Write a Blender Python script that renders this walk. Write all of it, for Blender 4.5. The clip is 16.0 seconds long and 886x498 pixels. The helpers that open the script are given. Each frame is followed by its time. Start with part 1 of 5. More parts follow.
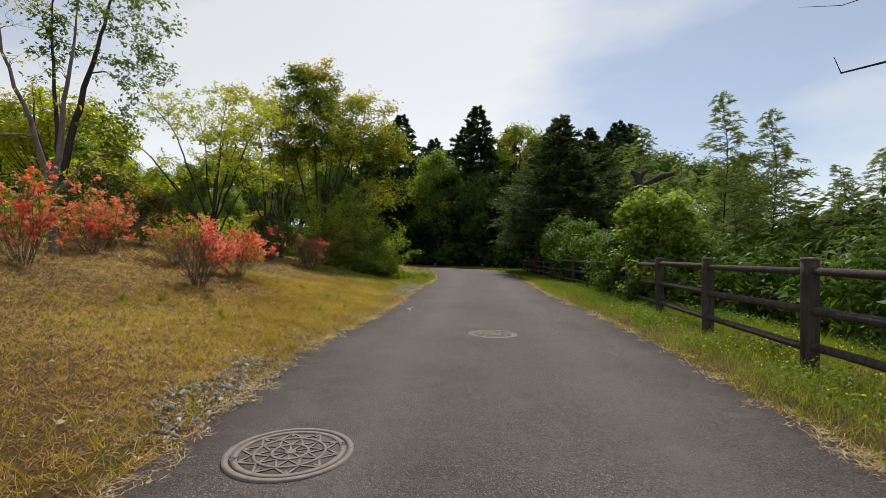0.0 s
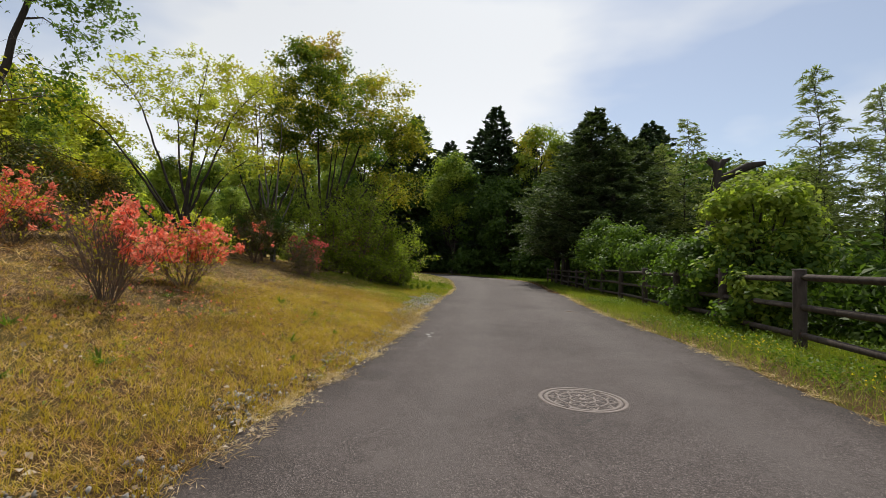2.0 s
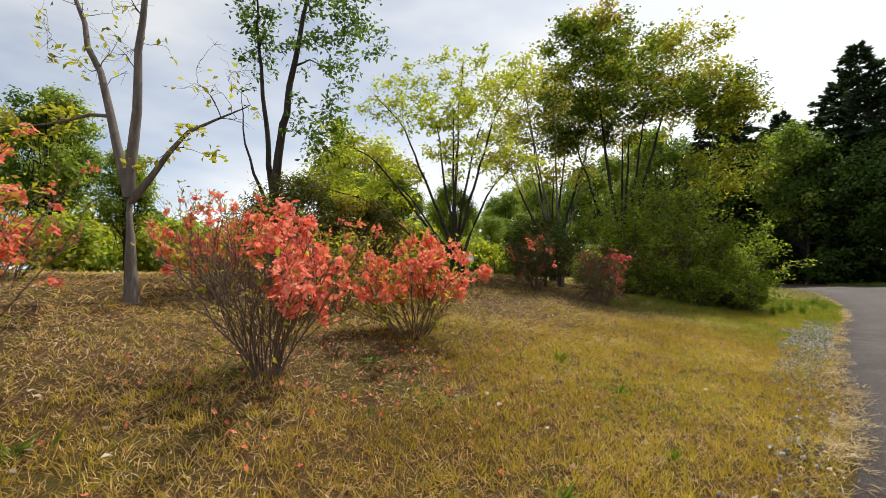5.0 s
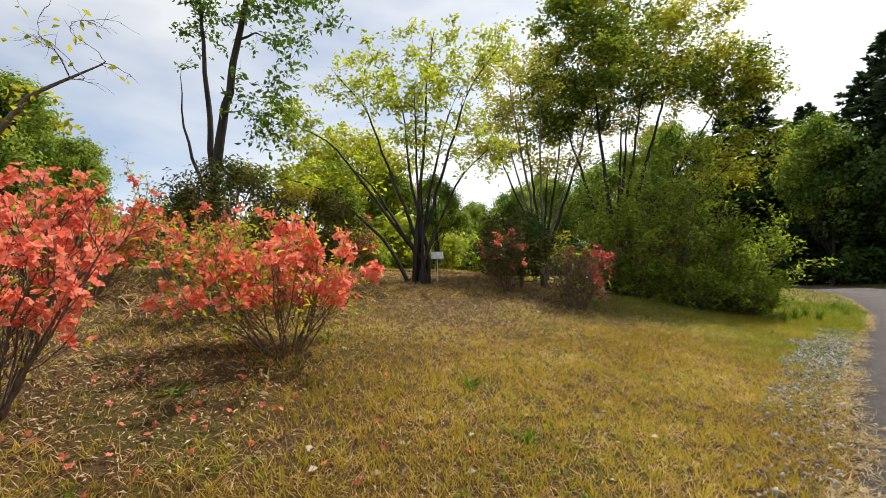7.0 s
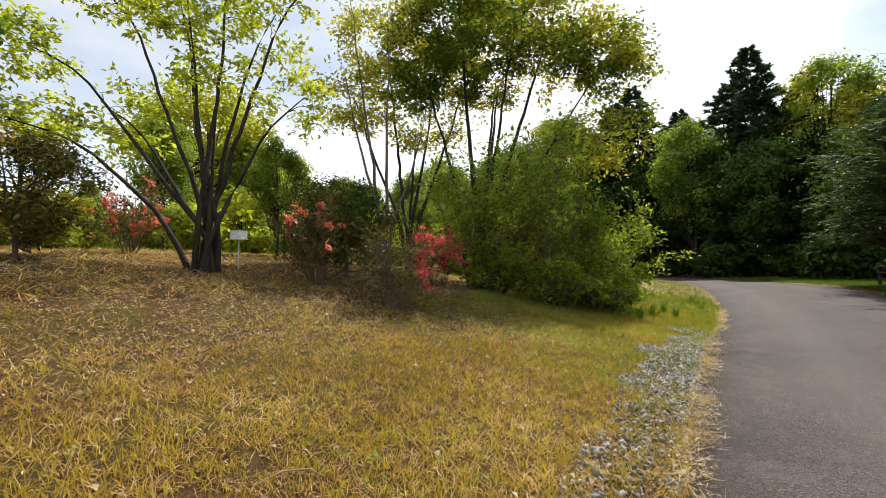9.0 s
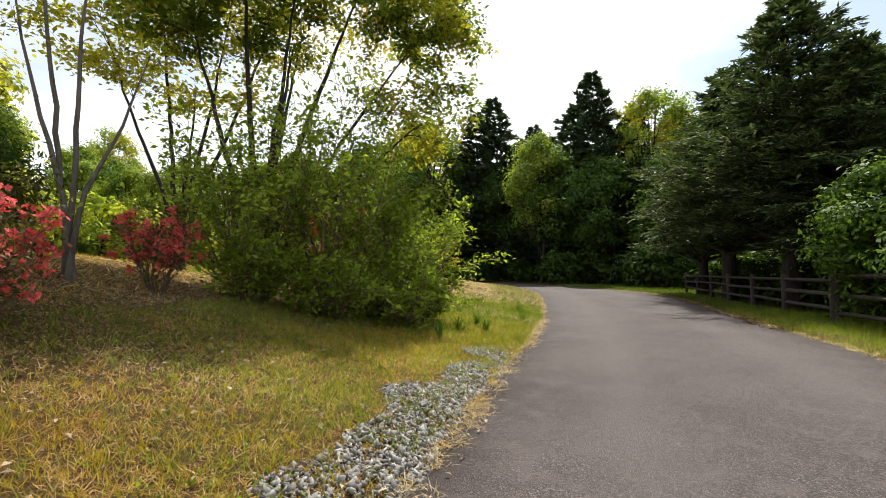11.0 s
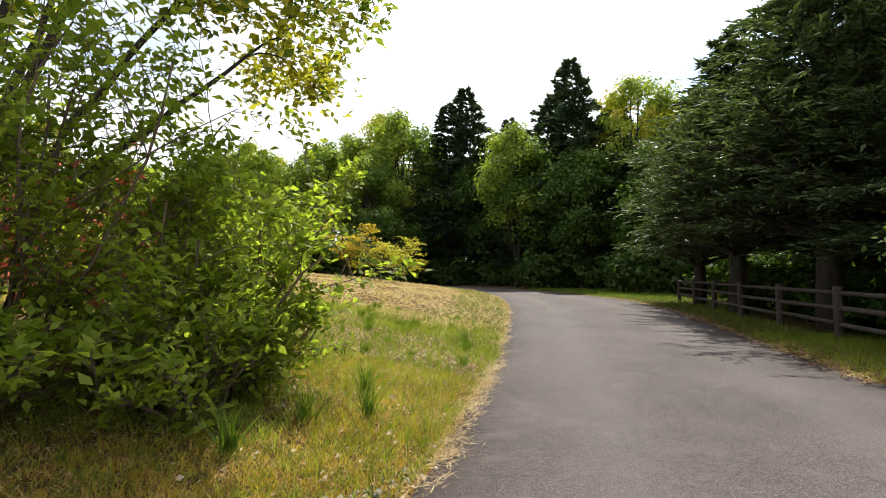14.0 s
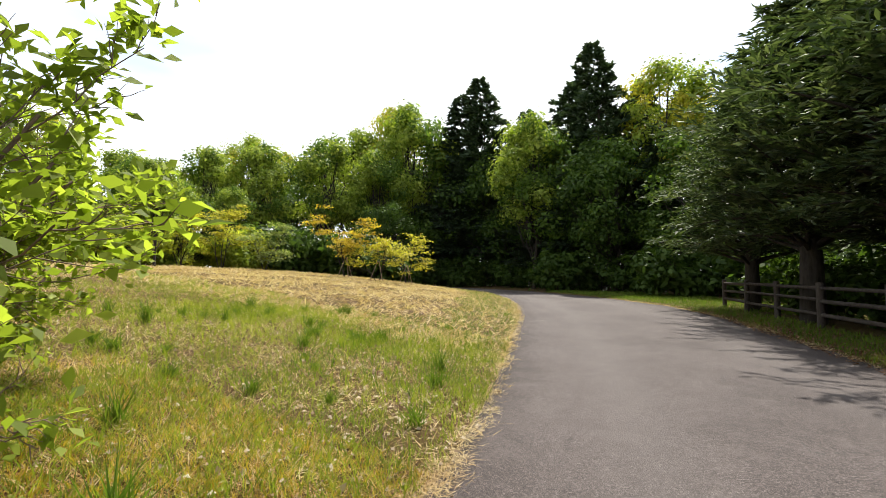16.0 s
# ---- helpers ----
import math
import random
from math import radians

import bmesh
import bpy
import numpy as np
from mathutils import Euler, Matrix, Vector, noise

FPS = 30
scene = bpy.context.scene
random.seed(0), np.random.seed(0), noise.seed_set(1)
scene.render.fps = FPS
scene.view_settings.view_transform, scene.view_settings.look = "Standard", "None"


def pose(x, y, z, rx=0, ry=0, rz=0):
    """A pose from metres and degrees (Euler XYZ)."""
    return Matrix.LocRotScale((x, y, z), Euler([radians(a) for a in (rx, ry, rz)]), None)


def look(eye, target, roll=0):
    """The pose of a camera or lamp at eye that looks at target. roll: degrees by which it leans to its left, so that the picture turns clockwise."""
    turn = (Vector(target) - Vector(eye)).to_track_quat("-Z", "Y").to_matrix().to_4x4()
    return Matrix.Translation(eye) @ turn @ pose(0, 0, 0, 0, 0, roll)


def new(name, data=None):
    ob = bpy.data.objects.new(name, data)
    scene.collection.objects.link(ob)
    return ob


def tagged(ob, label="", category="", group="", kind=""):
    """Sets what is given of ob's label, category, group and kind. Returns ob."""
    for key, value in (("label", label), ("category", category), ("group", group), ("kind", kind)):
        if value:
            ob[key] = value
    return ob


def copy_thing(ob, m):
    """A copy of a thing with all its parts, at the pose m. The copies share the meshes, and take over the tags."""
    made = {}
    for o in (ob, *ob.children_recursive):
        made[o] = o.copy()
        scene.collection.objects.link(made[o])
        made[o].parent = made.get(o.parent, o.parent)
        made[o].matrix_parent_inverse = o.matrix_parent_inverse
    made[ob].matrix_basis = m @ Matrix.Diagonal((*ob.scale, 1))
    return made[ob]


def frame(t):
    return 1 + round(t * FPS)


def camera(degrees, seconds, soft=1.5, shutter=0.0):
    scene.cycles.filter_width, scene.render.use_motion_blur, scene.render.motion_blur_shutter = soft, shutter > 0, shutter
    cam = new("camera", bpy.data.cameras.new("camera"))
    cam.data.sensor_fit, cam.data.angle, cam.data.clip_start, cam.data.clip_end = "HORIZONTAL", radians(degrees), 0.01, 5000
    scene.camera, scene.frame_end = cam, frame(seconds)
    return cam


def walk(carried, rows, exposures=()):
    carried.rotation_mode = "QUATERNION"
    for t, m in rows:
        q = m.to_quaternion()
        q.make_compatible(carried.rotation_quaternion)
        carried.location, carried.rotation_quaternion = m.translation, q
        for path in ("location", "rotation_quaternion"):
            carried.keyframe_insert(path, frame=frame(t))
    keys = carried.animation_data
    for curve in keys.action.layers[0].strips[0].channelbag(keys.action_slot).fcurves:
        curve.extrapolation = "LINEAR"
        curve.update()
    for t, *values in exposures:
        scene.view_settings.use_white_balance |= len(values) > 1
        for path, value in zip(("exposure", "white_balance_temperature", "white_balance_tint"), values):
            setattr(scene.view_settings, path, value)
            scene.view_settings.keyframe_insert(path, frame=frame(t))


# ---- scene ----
cam = camera(87.4, 16.0, soft=0.85)
PATH = [
    (0, (1.53, 3.863, 1.237), (0.978, 5.785, 1.271), 0.8),
    (0.5, (1.226, 4.635, 1.198), (0.674, 6.557, 1.232), 0.9),
    (1, (0.935, 5.372, 1.172), (0.391, 7.296, 1.21), 1.1),
    (1.5, (0.648, 6.152, 1.146), (0.093, 8.073, 1.198), 1.5),
    (2, (0.289, 6.84, 1.182), (-0.314, 8.745, 1.249), 1.8),
    (2.5, (-0.114, 7.534, 1.18), (-0.852, 9.391, 1.269), 1.6),
    (3, (-0.565, 8.06, 1.229), (-1.464, 9.844, 1.338), 0.7),
    (3.5, (-0.895, 8.665, 1.192), (-1.972, 10.345, 1.326), 0.5),
    (4, (-1.2, 9.174, 1.219), (-2.416, 10.755, 1.365), -0.0),
    (4.5, (-1.445, 9.666, 1.175), (-2.918, 11.008, 1.343), -1.6),
    (4.7, (-1.598, 9.829, 1.229), (-3.161, 11.067, 1.394), -2.4),
    (6.8, (-1.944, 11.396, 1.216), (-3.602, 12.503, 1.368), -2.2),
    (7, (-1.987, 11.635, 1.228), (-3.628, 12.767, 1.381), -1.9),
    (7.5, (-2.146, 12.186, 1.25), (-3.75, 13.372, 1.39), -2.1),
    (8, (-2.29, 12.755, 1.214), (-3.873, 13.97, 1.34), -2.2),
    (8.5, (-2.495, 13.427, 1.233), (-4.05, 14.681, 1.35), -2.2),
    (9, (-2.579, 14.136, 1.242), (-3.967, 15.573, 1.329), -1.0),
    (9.5, (-2.546, 14.979, 1.256), (-3.703, 16.609, 1.325), 0.4),
    (10, (-2.538, 15.748, 1.202), (-3.535, 17.481, 1.273), 0.5),
    (10.2, (-2.556, 16.052, 1.177), (-3.53, 17.797, 1.26), 0.7),
    (12.3, (-2.864, 18.693, 1.364), (-3.797, 20.458, 1.471), -0.3),
    (12.5, (-2.933, 19.023, 1.415), (-3.859, 20.793, 1.521), -0.2),
    (13, (-3.109, 19.759, 1.424), (-4.01, 21.542, 1.532), -0.3),
    (13.5, (-3.242, 20.535, 1.402), (-4.131, 22.323, 1.508), -0.1),
    (14, (-3.485, 21.301, 1.418), (-4.359, 23.098, 1.519), 0.1),
    (14.5, (-3.633, 22.051, 1.355), (-4.503, 23.849, 1.45), 0.3),
    (15, (-3.842, 22.844, 1.377), (-4.715, 24.642, 1.468), 0.4),
    (15.5, (-4.006, 23.531, 1.345), (-4.902, 25.317, 1.429), 0.5),
    (16, (-4.221, 24.338, 1.275), (-5.165, 26.098, 1.385), 0.4),
]
walk(cam, [(t, look(eye, target, roll)) for t, eye, target, roll in PATH], exposures=[(0, -0.33), (3.5, -0.15), (4.7, -0.06), (7, 0.08), (9, 0.22), (12.5, 0.52), (16, 0.72)])

# ---- world, sun ----
SUN_AZ, SUN_EL = radians(-9), radians(56)   # clockwise from +y, above the horizon
sun_way = Vector((math.sin(SUN_AZ) * math.cos(SUN_EL), math.cos(SUN_AZ) * math.cos(SUN_EL), math.sin(SUN_EL)))
world = bpy.data.worlds.new("sky")
scene.world = world
world.use_nodes = True
wn, wl = world.node_tree.nodes, world.node_tree.links
bg = wn["Background"]
sky = wn.new("ShaderNodeTexSky")
sky.sky_type, sky.sun_disc = "NISHITA", False
sky.sun_elevation, sky.sun_rotation = SUN_EL, SUN_AZ
sky.air_density, sky.dust_density, sky.ozone_density = 1.0, 0.6, 2.0
w_co = wn.new("ShaderNodeTexCoord")
w_map = wn.new("ShaderNodeMapping")
w_map.inputs["Scale"].default_value = (1.0, 1.0, 2.6)
w_map.inputs["Rotation"].default_value = (0, 0, radians(-42))
w_map.inputs["Location"].default_value = (0.35, 0.1, 0.2)
w_noise = wn.new("ShaderNodeTexNoise")
w_noise.inputs["Scale"].default_value, w_noise.inputs["Detail"].default_value, w_noise.inputs["Roughness"].default_value = 1.25, 5, 0.5
w_ramp = wn.new("ShaderNodeValToRGB")
w_ramp.color_ramp.elements[0].position, w_ramp.color_ramp.elements[1].position = 0.38, 0.56
w_ramp.color_ramp.elements[0].color = (0.3, 0.3, 0.3, 1)
w_mix = wn.new("ShaderNodeMix")
w_mix.data_type = "RGBA"
w_grey = wn.new("ShaderNodeRGBToBW")
wl.new(sky.outputs["Color"], w_grey.inputs["Color"])
w_lum = wn.new("ShaderNodeMath")
w_lum.operation = "MULTIPLY_ADD"
w_lum.inputs[1].default_value, w_lum.inputs[2].default_value = 0.85, 4.5
wl.new(w_grey.outputs["Val"], w_lum.inputs[0])
w_tint = wn.new("ShaderNodeMix")
w_tint.data_type, w_tint.blend_type = "RGBA", "MULTIPLY"
w_tint.inputs[0].default_value = 1.0
w_tint.inputs[7].default_value = (0.97, 1.0, 1.04, 1)
wl.new(w_lum.outputs[0], w_tint.inputs[6])
wl.new(w_tint.outputs[2], w_mix.inputs[7])
wl.new(w_co.outputs["Generated"], w_map.inputs["Vector"])
wl.new(w_map.outputs["Vector"], w_noise.inputs["Vector"])
wl.new(w_noise.outputs["Fac"], w_ramp.inputs["Fac"])
wl.new(w_ramp.outputs["Color"], w_mix.inputs[0])
wl.new(sky.outputs["Color"], w_mix.inputs[6])
wl.new(w_mix.outputs[2], bg.inputs["Color"])
bg.inputs["Strength"].default_value = 0.13
sun = new("sun", bpy.data.lights.new("sun", "SUN"))
sun.data.energy, sun.data.angle, sun.data.color = 5.0, radians(0.8), (1.0, 0.95, 0.86)
sun.matrix_world = look(sun_way * 100, (0, 0, 0))

# ---- materials ----


def rgba(c):
    return (*c, 1.0)


def material(name, rough=0.8, metal=0.0, spec=0.3):
    m = bpy.data.materials.new(name)
    m.use_nodes = True
    b = m.node_tree.nodes["Principled BSDF"]
    b.inputs["Roughness"].default_value, b.inputs["Metallic"].default_value = rough, metal
    b.inputs["Specular IOR Level"].default_value = spec
    return m, m.node_tree.nodes, m.node_tree.links, b


def ramp(nodes, stops):
    r = nodes.new("ShaderNodeValToRGB")
    e = r.color_ramp.elements
    while len(e) < len(stops):
        e.new(0.5)
    for k, (p, c) in zip(e, stops):
        k.position, k.color = p, rgba(c)
    return r


def noise_tex(nodes, links, co, scale, detail=6, rough=0.6):
    n = nodes.new("ShaderNodeTexNoise")
    n.inputs["Scale"].default_value, n.inputs["Detail"].default_value, n.inputs["Roughness"].default_value = scale, detail, rough
    links.new(co, n.inputs["Vector"])
    return n.outputs["Fac"]


def mixed(nodes, links, fac, a, b, mode="MIX"):
    m = nodes.new("ShaderNodeMix")
    m.data_type, m.blend_type = "RGBA", mode
    for k, v in ((0, fac), (6, a), (7, b)):
        if isinstance(v, (int, float)):
            m.inputs[k].default_value = v
        elif isinstance(v, tuple):
            m.inputs[k].default_value = rgba(v)
        else:
            links.new(v, m.inputs[k])
    return m.outputs[2]


def bumped(nodes, links, b, fac, strength, distance):
    u = nodes.new("ShaderNodeBump")
    u.inputs["Strength"].default_value, u.inputs["Distance"].default_value = strength, distance
    links.new(fac, u.inputs["Height"])
    links.new(u.outputs["Normal"], b.inputs["Normal"])


def spread(nodes, links, fac, lo, hi):
    r = nodes.new("ShaderNodeMapRange")
    r.inputs["From Min"].default_value, r.inputs["From Max"].default_value = lo, hi
    links.new(fac, r.inputs["Value"])
    return r.outputs["Result"]


def leaf_material(name, dark, mid, light, through_share=0.35, rough=0.55, patch=0.35, glow=(1.5, 1.6, 0.75)):
    """Leaves: each takes its own shade, with broader drifts of tone over the crown; light shines through."""
    m, n, l, b = material(name, rough, spec=0.18)
    geo = n.new("ShaderNodeNewGeometry")
    co = n.new("ShaderNodeTexCoord").outputs["Object"]
    each = ramp(n, [(0.0, dark), (0.45, mid), (1.0, light)])
    drift = noise_tex(n, l, co, 0.8, 3)
    add = n.new("ShaderNodeMath")
    add.operation = "MULTIPLY_ADD"
    l.new(spread(n, l, drift, 0.3, 0.7), add.inputs[0])
    add.inputs[1].default_value = patch
    half = n.new("ShaderNodeMath")
    half.operation = "MULTIPLY"
    l.new(geo.outputs["Random Per Island"], half.inputs[0])
    half.inputs[1].default_value = 1 - patch
    l.new(half.outputs[0], add.inputs[2])
    l.new(add.outputs[0], each.inputs["Fac"])
    l.new(each.outputs["Color"], b.inputs["Base Color"])
    tr = n.new("ShaderNodeBsdfTranslucent")
    warm = mixed(n, l, 1.0, each.outputs["Color"], glow, "MULTIPLY")
    l.new(warm, tr.inputs["Color"])
    sh = n.new("ShaderNodeMixShader")
    sh.inputs["Fac"].default_value = through_share
    l.new(b.outputs["BSDF"], sh.inputs[1])
    l.new(tr.outputs["BSDF"], sh.inputs[2])
    l.new(sh.outputs["Shader"], n["Material Output"].inputs["Surface"])
    return m


def bark_material(name, dark, light, scale=9.0, rough=0.9):
    m, n, l, b = material(name, rough, spec=0.2)
    co = n.new("ShaderNodeTexCoord").outputs["Object"]
    mp = n.new("ShaderNodeMapping")
    mp.inputs["Scale"].default_value = (1, 1, 0.25)
    l.new(co, mp.inputs["Vector"])
    f = noise_tex(n, l, mp.outputs["Vector"], scale, 8, 0.7)
    g = noise_tex(n, l, co, scale * 0.25, 3)
    r = ramp(n, [(0.3, dark), (0.7, light)])
    l.new(f, r.inputs["Fac"])
    c = mixed(n, l, spread(n, l, g, 0.45, 0.8), r.outputs["Color"], tuple(0.5 * (a + b2) + 0.01 for a, b2 in zip(dark, light)))
    l.new(c, b.inputs["Base Color"])
    bumped(n, l, b, f, 0.7, 0.02)
    return m


def asphalt_material():
    m, n, l, b = material("asphalt", 0.85, spec=0.35)
    co = n.new("ShaderNodeTexCoord").outputs["Object"]
    grain = n.new("ShaderNodeTexVoronoi")
    grain.inputs["Scale"].default_value = 180
    l.new(co, grain.inputs["Vector"])
    stone = n.new("ShaderNodeSeparateColor")
    l.new(grain.outputs["Color"], stone.inputs["Color"])
    r = ramp(n, [(0.0, (0.027, 0.021, 0.0195)), (0.55, (0.071, 0.056, 0.0515)), (0.88, (0.134, 0.107, 0.098)), (1.0, (0.27, 0.23, 0.21))])
    l.new(stone.outputs["Red"], r.inputs["Fac"])
    big = noise_tex(n, l, co, 0.45, 5, 0.6)
    mid = noise_tex(n, l, co, 2.6, 6, 0.7)
    c = mixed(n, l, spread(n, l, big, 0.42, 0.72), r.outputs["Color"], (0.66, 0.64, 0.63), "MULTIPLY")
    c = mixed(n, l, spread(n, l, mid, 0.52, 0.8), c, (0.112, 0.092, 0.084))
    scab = noise_tex(n, l, co, 1.1, 8, 0.8)
    c = mixed(n, l, spread(n, l, scab, 0.6, 0.7), c, (0.72, 0.69, 0.67), "MULTIPLY")
    # dark dirt along both edges, paler where tyres run
    wear = n.new("ShaderNodeAttribute")
    wear.attribute_name = "across"
    rough_edge = n.new("ShaderNodeMath")
    rough_edge.operation = "MULTIPLY_ADD"
    l.new(noise_tex(n, l, co, 1.3, 5, 0.7), rough_edge.inputs[0])
    rough_edge.inputs[1].default_value = 0.16
    l.new(wear.outputs["Fac"], rough_edge.inputs[2])
    c = mixed(n, l, spread(n, l, rough_edge.outputs[0], 0.2, 0.1), c, (0.62, 0.58, 0.56), "MULTIPLY")
    track = ramp(n, [(0.0, (0, 0, 0)), (0.17, (0, 0, 0)), (0.27, (1, 1, 1)), (0.38, (0, 0, 0)), (1.0, (0, 0, 0))])
    l.new(wear.outputs["Fac"], track.inputs["Fac"])
    thin = n.new("ShaderNodeMath")
    thin.operation = "MULTIPLY"
    thin.inputs[1].default_value = 0.35
    l.new(track.outputs["Color"], thin.inputs[0])
    c = mixed(n, l, thin.outputs[0], c, (0.125, 0.107, 0.10))
    # fine cracks, few and broken
    crack = n.new("ShaderNodeTexVoronoi")
    crack.feature = "DISTANCE_TO_EDGE"
    crack.inputs["Scale"].default_value = 0.55
    warp = n.new("ShaderNodeVectorMath")
    warp.operation = "ADD"
    wob = n.new("ShaderNodeTexNoise")
    wob.inputs["Scale"].default_value, wob.inputs["Detail"].default_value = 2.5, 5
    l.new(co, wob.inputs["Vector"])
    l.new(co, warp.inputs[0])
    l.new(wob.outputs["Color"], warp.inputs[1])
    l.new(warp.outputs[0], crack.inputs["Vector"])
    line = spread(n, l, crack.outputs["Distance"], 0.006, 0.0)
    some = n.new("ShaderNodeMath")
    some.operation = "MULTIPLY"
    l.new(line, some.inputs[0])
    l.new(spread(n, l, noise_tex(n, l, co, 0.6, 2), 0.56, 0.64), some.inputs[1])
    c = mixed(n, l, some.outputs[0], c, (0.035, 0.032, 0.03))
    l.new(c, b.inputs["Base Color"])
    bumped(n, l, b, grain.outputs["Distance"], 0.9, 0.005)
    return m


def soil_material():
    """Dry verge soil with dead grass and thin green patches."""
    m, n, l, b = material("verge_soil", 0.95, spec=0.15)
    co = n.new("ShaderNodeTexCoord").outputs["Object"]
    fine = noise_tex(n, l, co, 75, 8, 0.85)
    r = ramp(n, [(0.36, (0.02, 0.011, 0.005)), (0.5, (0.085, 0.048, 0.019)), (0.6, (0.22, 0.135, 0.055)), (0.74, (0.46, 0.34, 0.19))])
    l.new(fine, r.inputs["Fac"])
    g = ramp(n, [(0.3, (0.04, 0.034, 0.008)), (0.6, (0.12, 0.095, 0.02)), (0.85, (0.22, 0.17, 0.05))])
    l.new(noise_tex(n, l, co, 90, 6, 0.85), g.inputs["Fac"])
    patch = noise_tex(n, l, co, 1.4, 6, 0.75)
    c = mixed(n, l, spread(n, l, patch, 0.46, 0.62), r.outputs["Color"], g.outputs["Color"])
    l.new(c, b.inputs["Base Color"])
    bumped(n, l, b, fine, 0.8, 0.03)
    return m


def stone_material(name, dark, light, rough=0.85):
    m, n, l, b = material(name, rough, spec=0.3)
    geo = n.new("ShaderNodeNewGeometry")
    r = ramp(n, [(0.0, dark), (0.7, tuple(0.5 * (p + q) for p, q in zip(dark, light))), (1.0, light)])
    l.new(geo.outputs["Random Per Island"], r.inputs["Fac"])
    co = n.new("ShaderNodeTexCoord").outputs["Object"]
    f = noise_tex(n, l, co, 60, 6)
    l.new(mixed(n, l, spread(n, l, f, 0.3, 0.8), r.outputs["Color"], (0.75, 0.74, 0.72), "MULTIPLY"), b.inputs["Base Color"])
    bumped(n, l, b, f, 0.4, 0.004)
    return m


M_ASPHALT = asphalt_material()
M_SOIL = soil_material()
M_GRAVEL = stone_material("gravel", (0.15, 0.143, 0.132), (0.42, 0.40, 0.375))
M_BARK_DARK = bark_material("bark_dark", (0.018, 0.014, 0.011), (0.07, 0.057, 0.045))
M_BARK_ASH = bark_material("bark_ash", (0.065, 0.054, 0.044), (0.235, 0.20, 0.168), 14)
M_TWIG = bark_material("twig", (0.10, 0.065, 0.045), (0.25, 0.18, 0.13), 30)
M_LOG = bark_material("fence_wood", (0.022, 0.016, 0.013), (0.105, 0.083, 0.07), 14)
M_LEAF_FRESH = leaf_material("leaf_fresh", (0.085, 0.135, 0.018), (0.21, 0.27, 0.04), (0.40, 0.44, 0.09), 0.5)
M_LEAF_YELLOW = leaf_material("leaf_yellow", (0.18, 0.175, 0.018), (0.33, 0.305, 0.036), (0.50, 0.44, 0.08), 0.5)
M_LEAF_GOLD = leaf_material("leaf_gold", (0.19, 0.135, 0.016), (0.36, 0.26, 0.03), (0.52, 0.41, 0.07), 0.5)
M_LEAF_GREEN = leaf_material("leaf_green", (0.044, 0.08, 0.013), (0.085, 0.145, 0.023), (0.16, 0.235, 0.04), 0.45)
M_LEAF_DEEP = leaf_material("leaf_deep", (0.026, 0.052, 0.010), (0.055, 0.098, 0.017), (0.105, 0.16, 0.032), 0.4)
M_LEAF_BUSH = leaf_material("leaf_bush", (0.085, 0.12, 0.015), (0.20, 0.255, 0.034), (0.40, 0.46, 0.08), 0.6)
M_LEAF_OLIVE = leaf_material("leaf_olive", (0.03, 0.036, 0.010), (0.075, 0.075, 0.017), (0.24, 0.19, 0.04), 0.3)
M_LEAF_PALE = leaf_material("leaf_pale", (0.075, 0.10, 0.03), (0.16, 0.195, 0.06), (0.31, 0.35, 0.14), 0.45)
M_CEDAR = leaf_material("cedar_spray", (0.018, 0.033, 0.012), (0.05, 0.076, 0.029), (0.17, 0.205, 0.10), 0.24)
M_SUGI = leaf_material("conifer_needles", (0.016, 0.028, 0.015), (0.036, 0.06, 0.03), (0.075, 0.11, 0.052), 0.2)
M_FLOWER = leaf_material("petal_coral", (0.74, 0.095, 0.05), (0.90, 0.225, 0.135), (0.96, 0.46, 0.33), 0.42, glow=(1.15, 1.12, 1.05))
M_FLOWER_PINK = leaf_material("petal_rose", (0.60, 0.055, 0.06), (0.78, 0.125, 0.12), (0.90, 0.27, 0.24), 0.42, glow=(1.15, 1.1, 1.1))
M_STRAW = leaf_material("dry_grass", (0.12, 0.055, 0.017), (0.53, 0.315, 0.11), (0.84, 0.64, 0.39), 0.3, 0.8, 0.4)
M_BLADE = leaf_material("green_grass", (0.16, 0.105, 0.011), (0.38, 0.27, 0.032), (0.60, 0.46, 0.09), 0.4, 0.6, 0.45)
M_LUSH = leaf_material("lush_grass", (0.045, 0.085, 0.010), (0.095, 0.155, 0.017), (0.20, 0.25, 0.042), 0.4, 0.55, 0.4)
M_VERGE = leaf_material("verge_green", (0.07, 0.105, 0.012), (0.165, 0.21, 0.024), (0.36, 0.37, 0.06), 0.45, 0.55, 0.4)
M_PALE_STRAW = leaf_material("bleached_grass", (0.21, 0.13, 0.062), (0.48, 0.345, 0.19), (0.76, 0.64, 0.45), 0.3, 0.8, 0.4)
M_LEAF_MAPLE = leaf_material("leaf_maple", (0.045, 0.08, 0.012), (0.11, 0.155, 0.02), (0.25, 0.29, 0.045), 0.45)
M_LEAF_SPRING = leaf_material("leaf_spring", (0.17, 0.19, 0.018), (0.33, 0.35, 0.04), (0.52, 0.52, 0.09), 0.58)
M_LITTER = leaf_material("dead_leaves", (0.14, 0.085, 0.052), (0.33, 0.245, 0.17), (0.58, 0.50, 0.40), 0.2, 0.85, 0.2)

# ---- building helpers ----


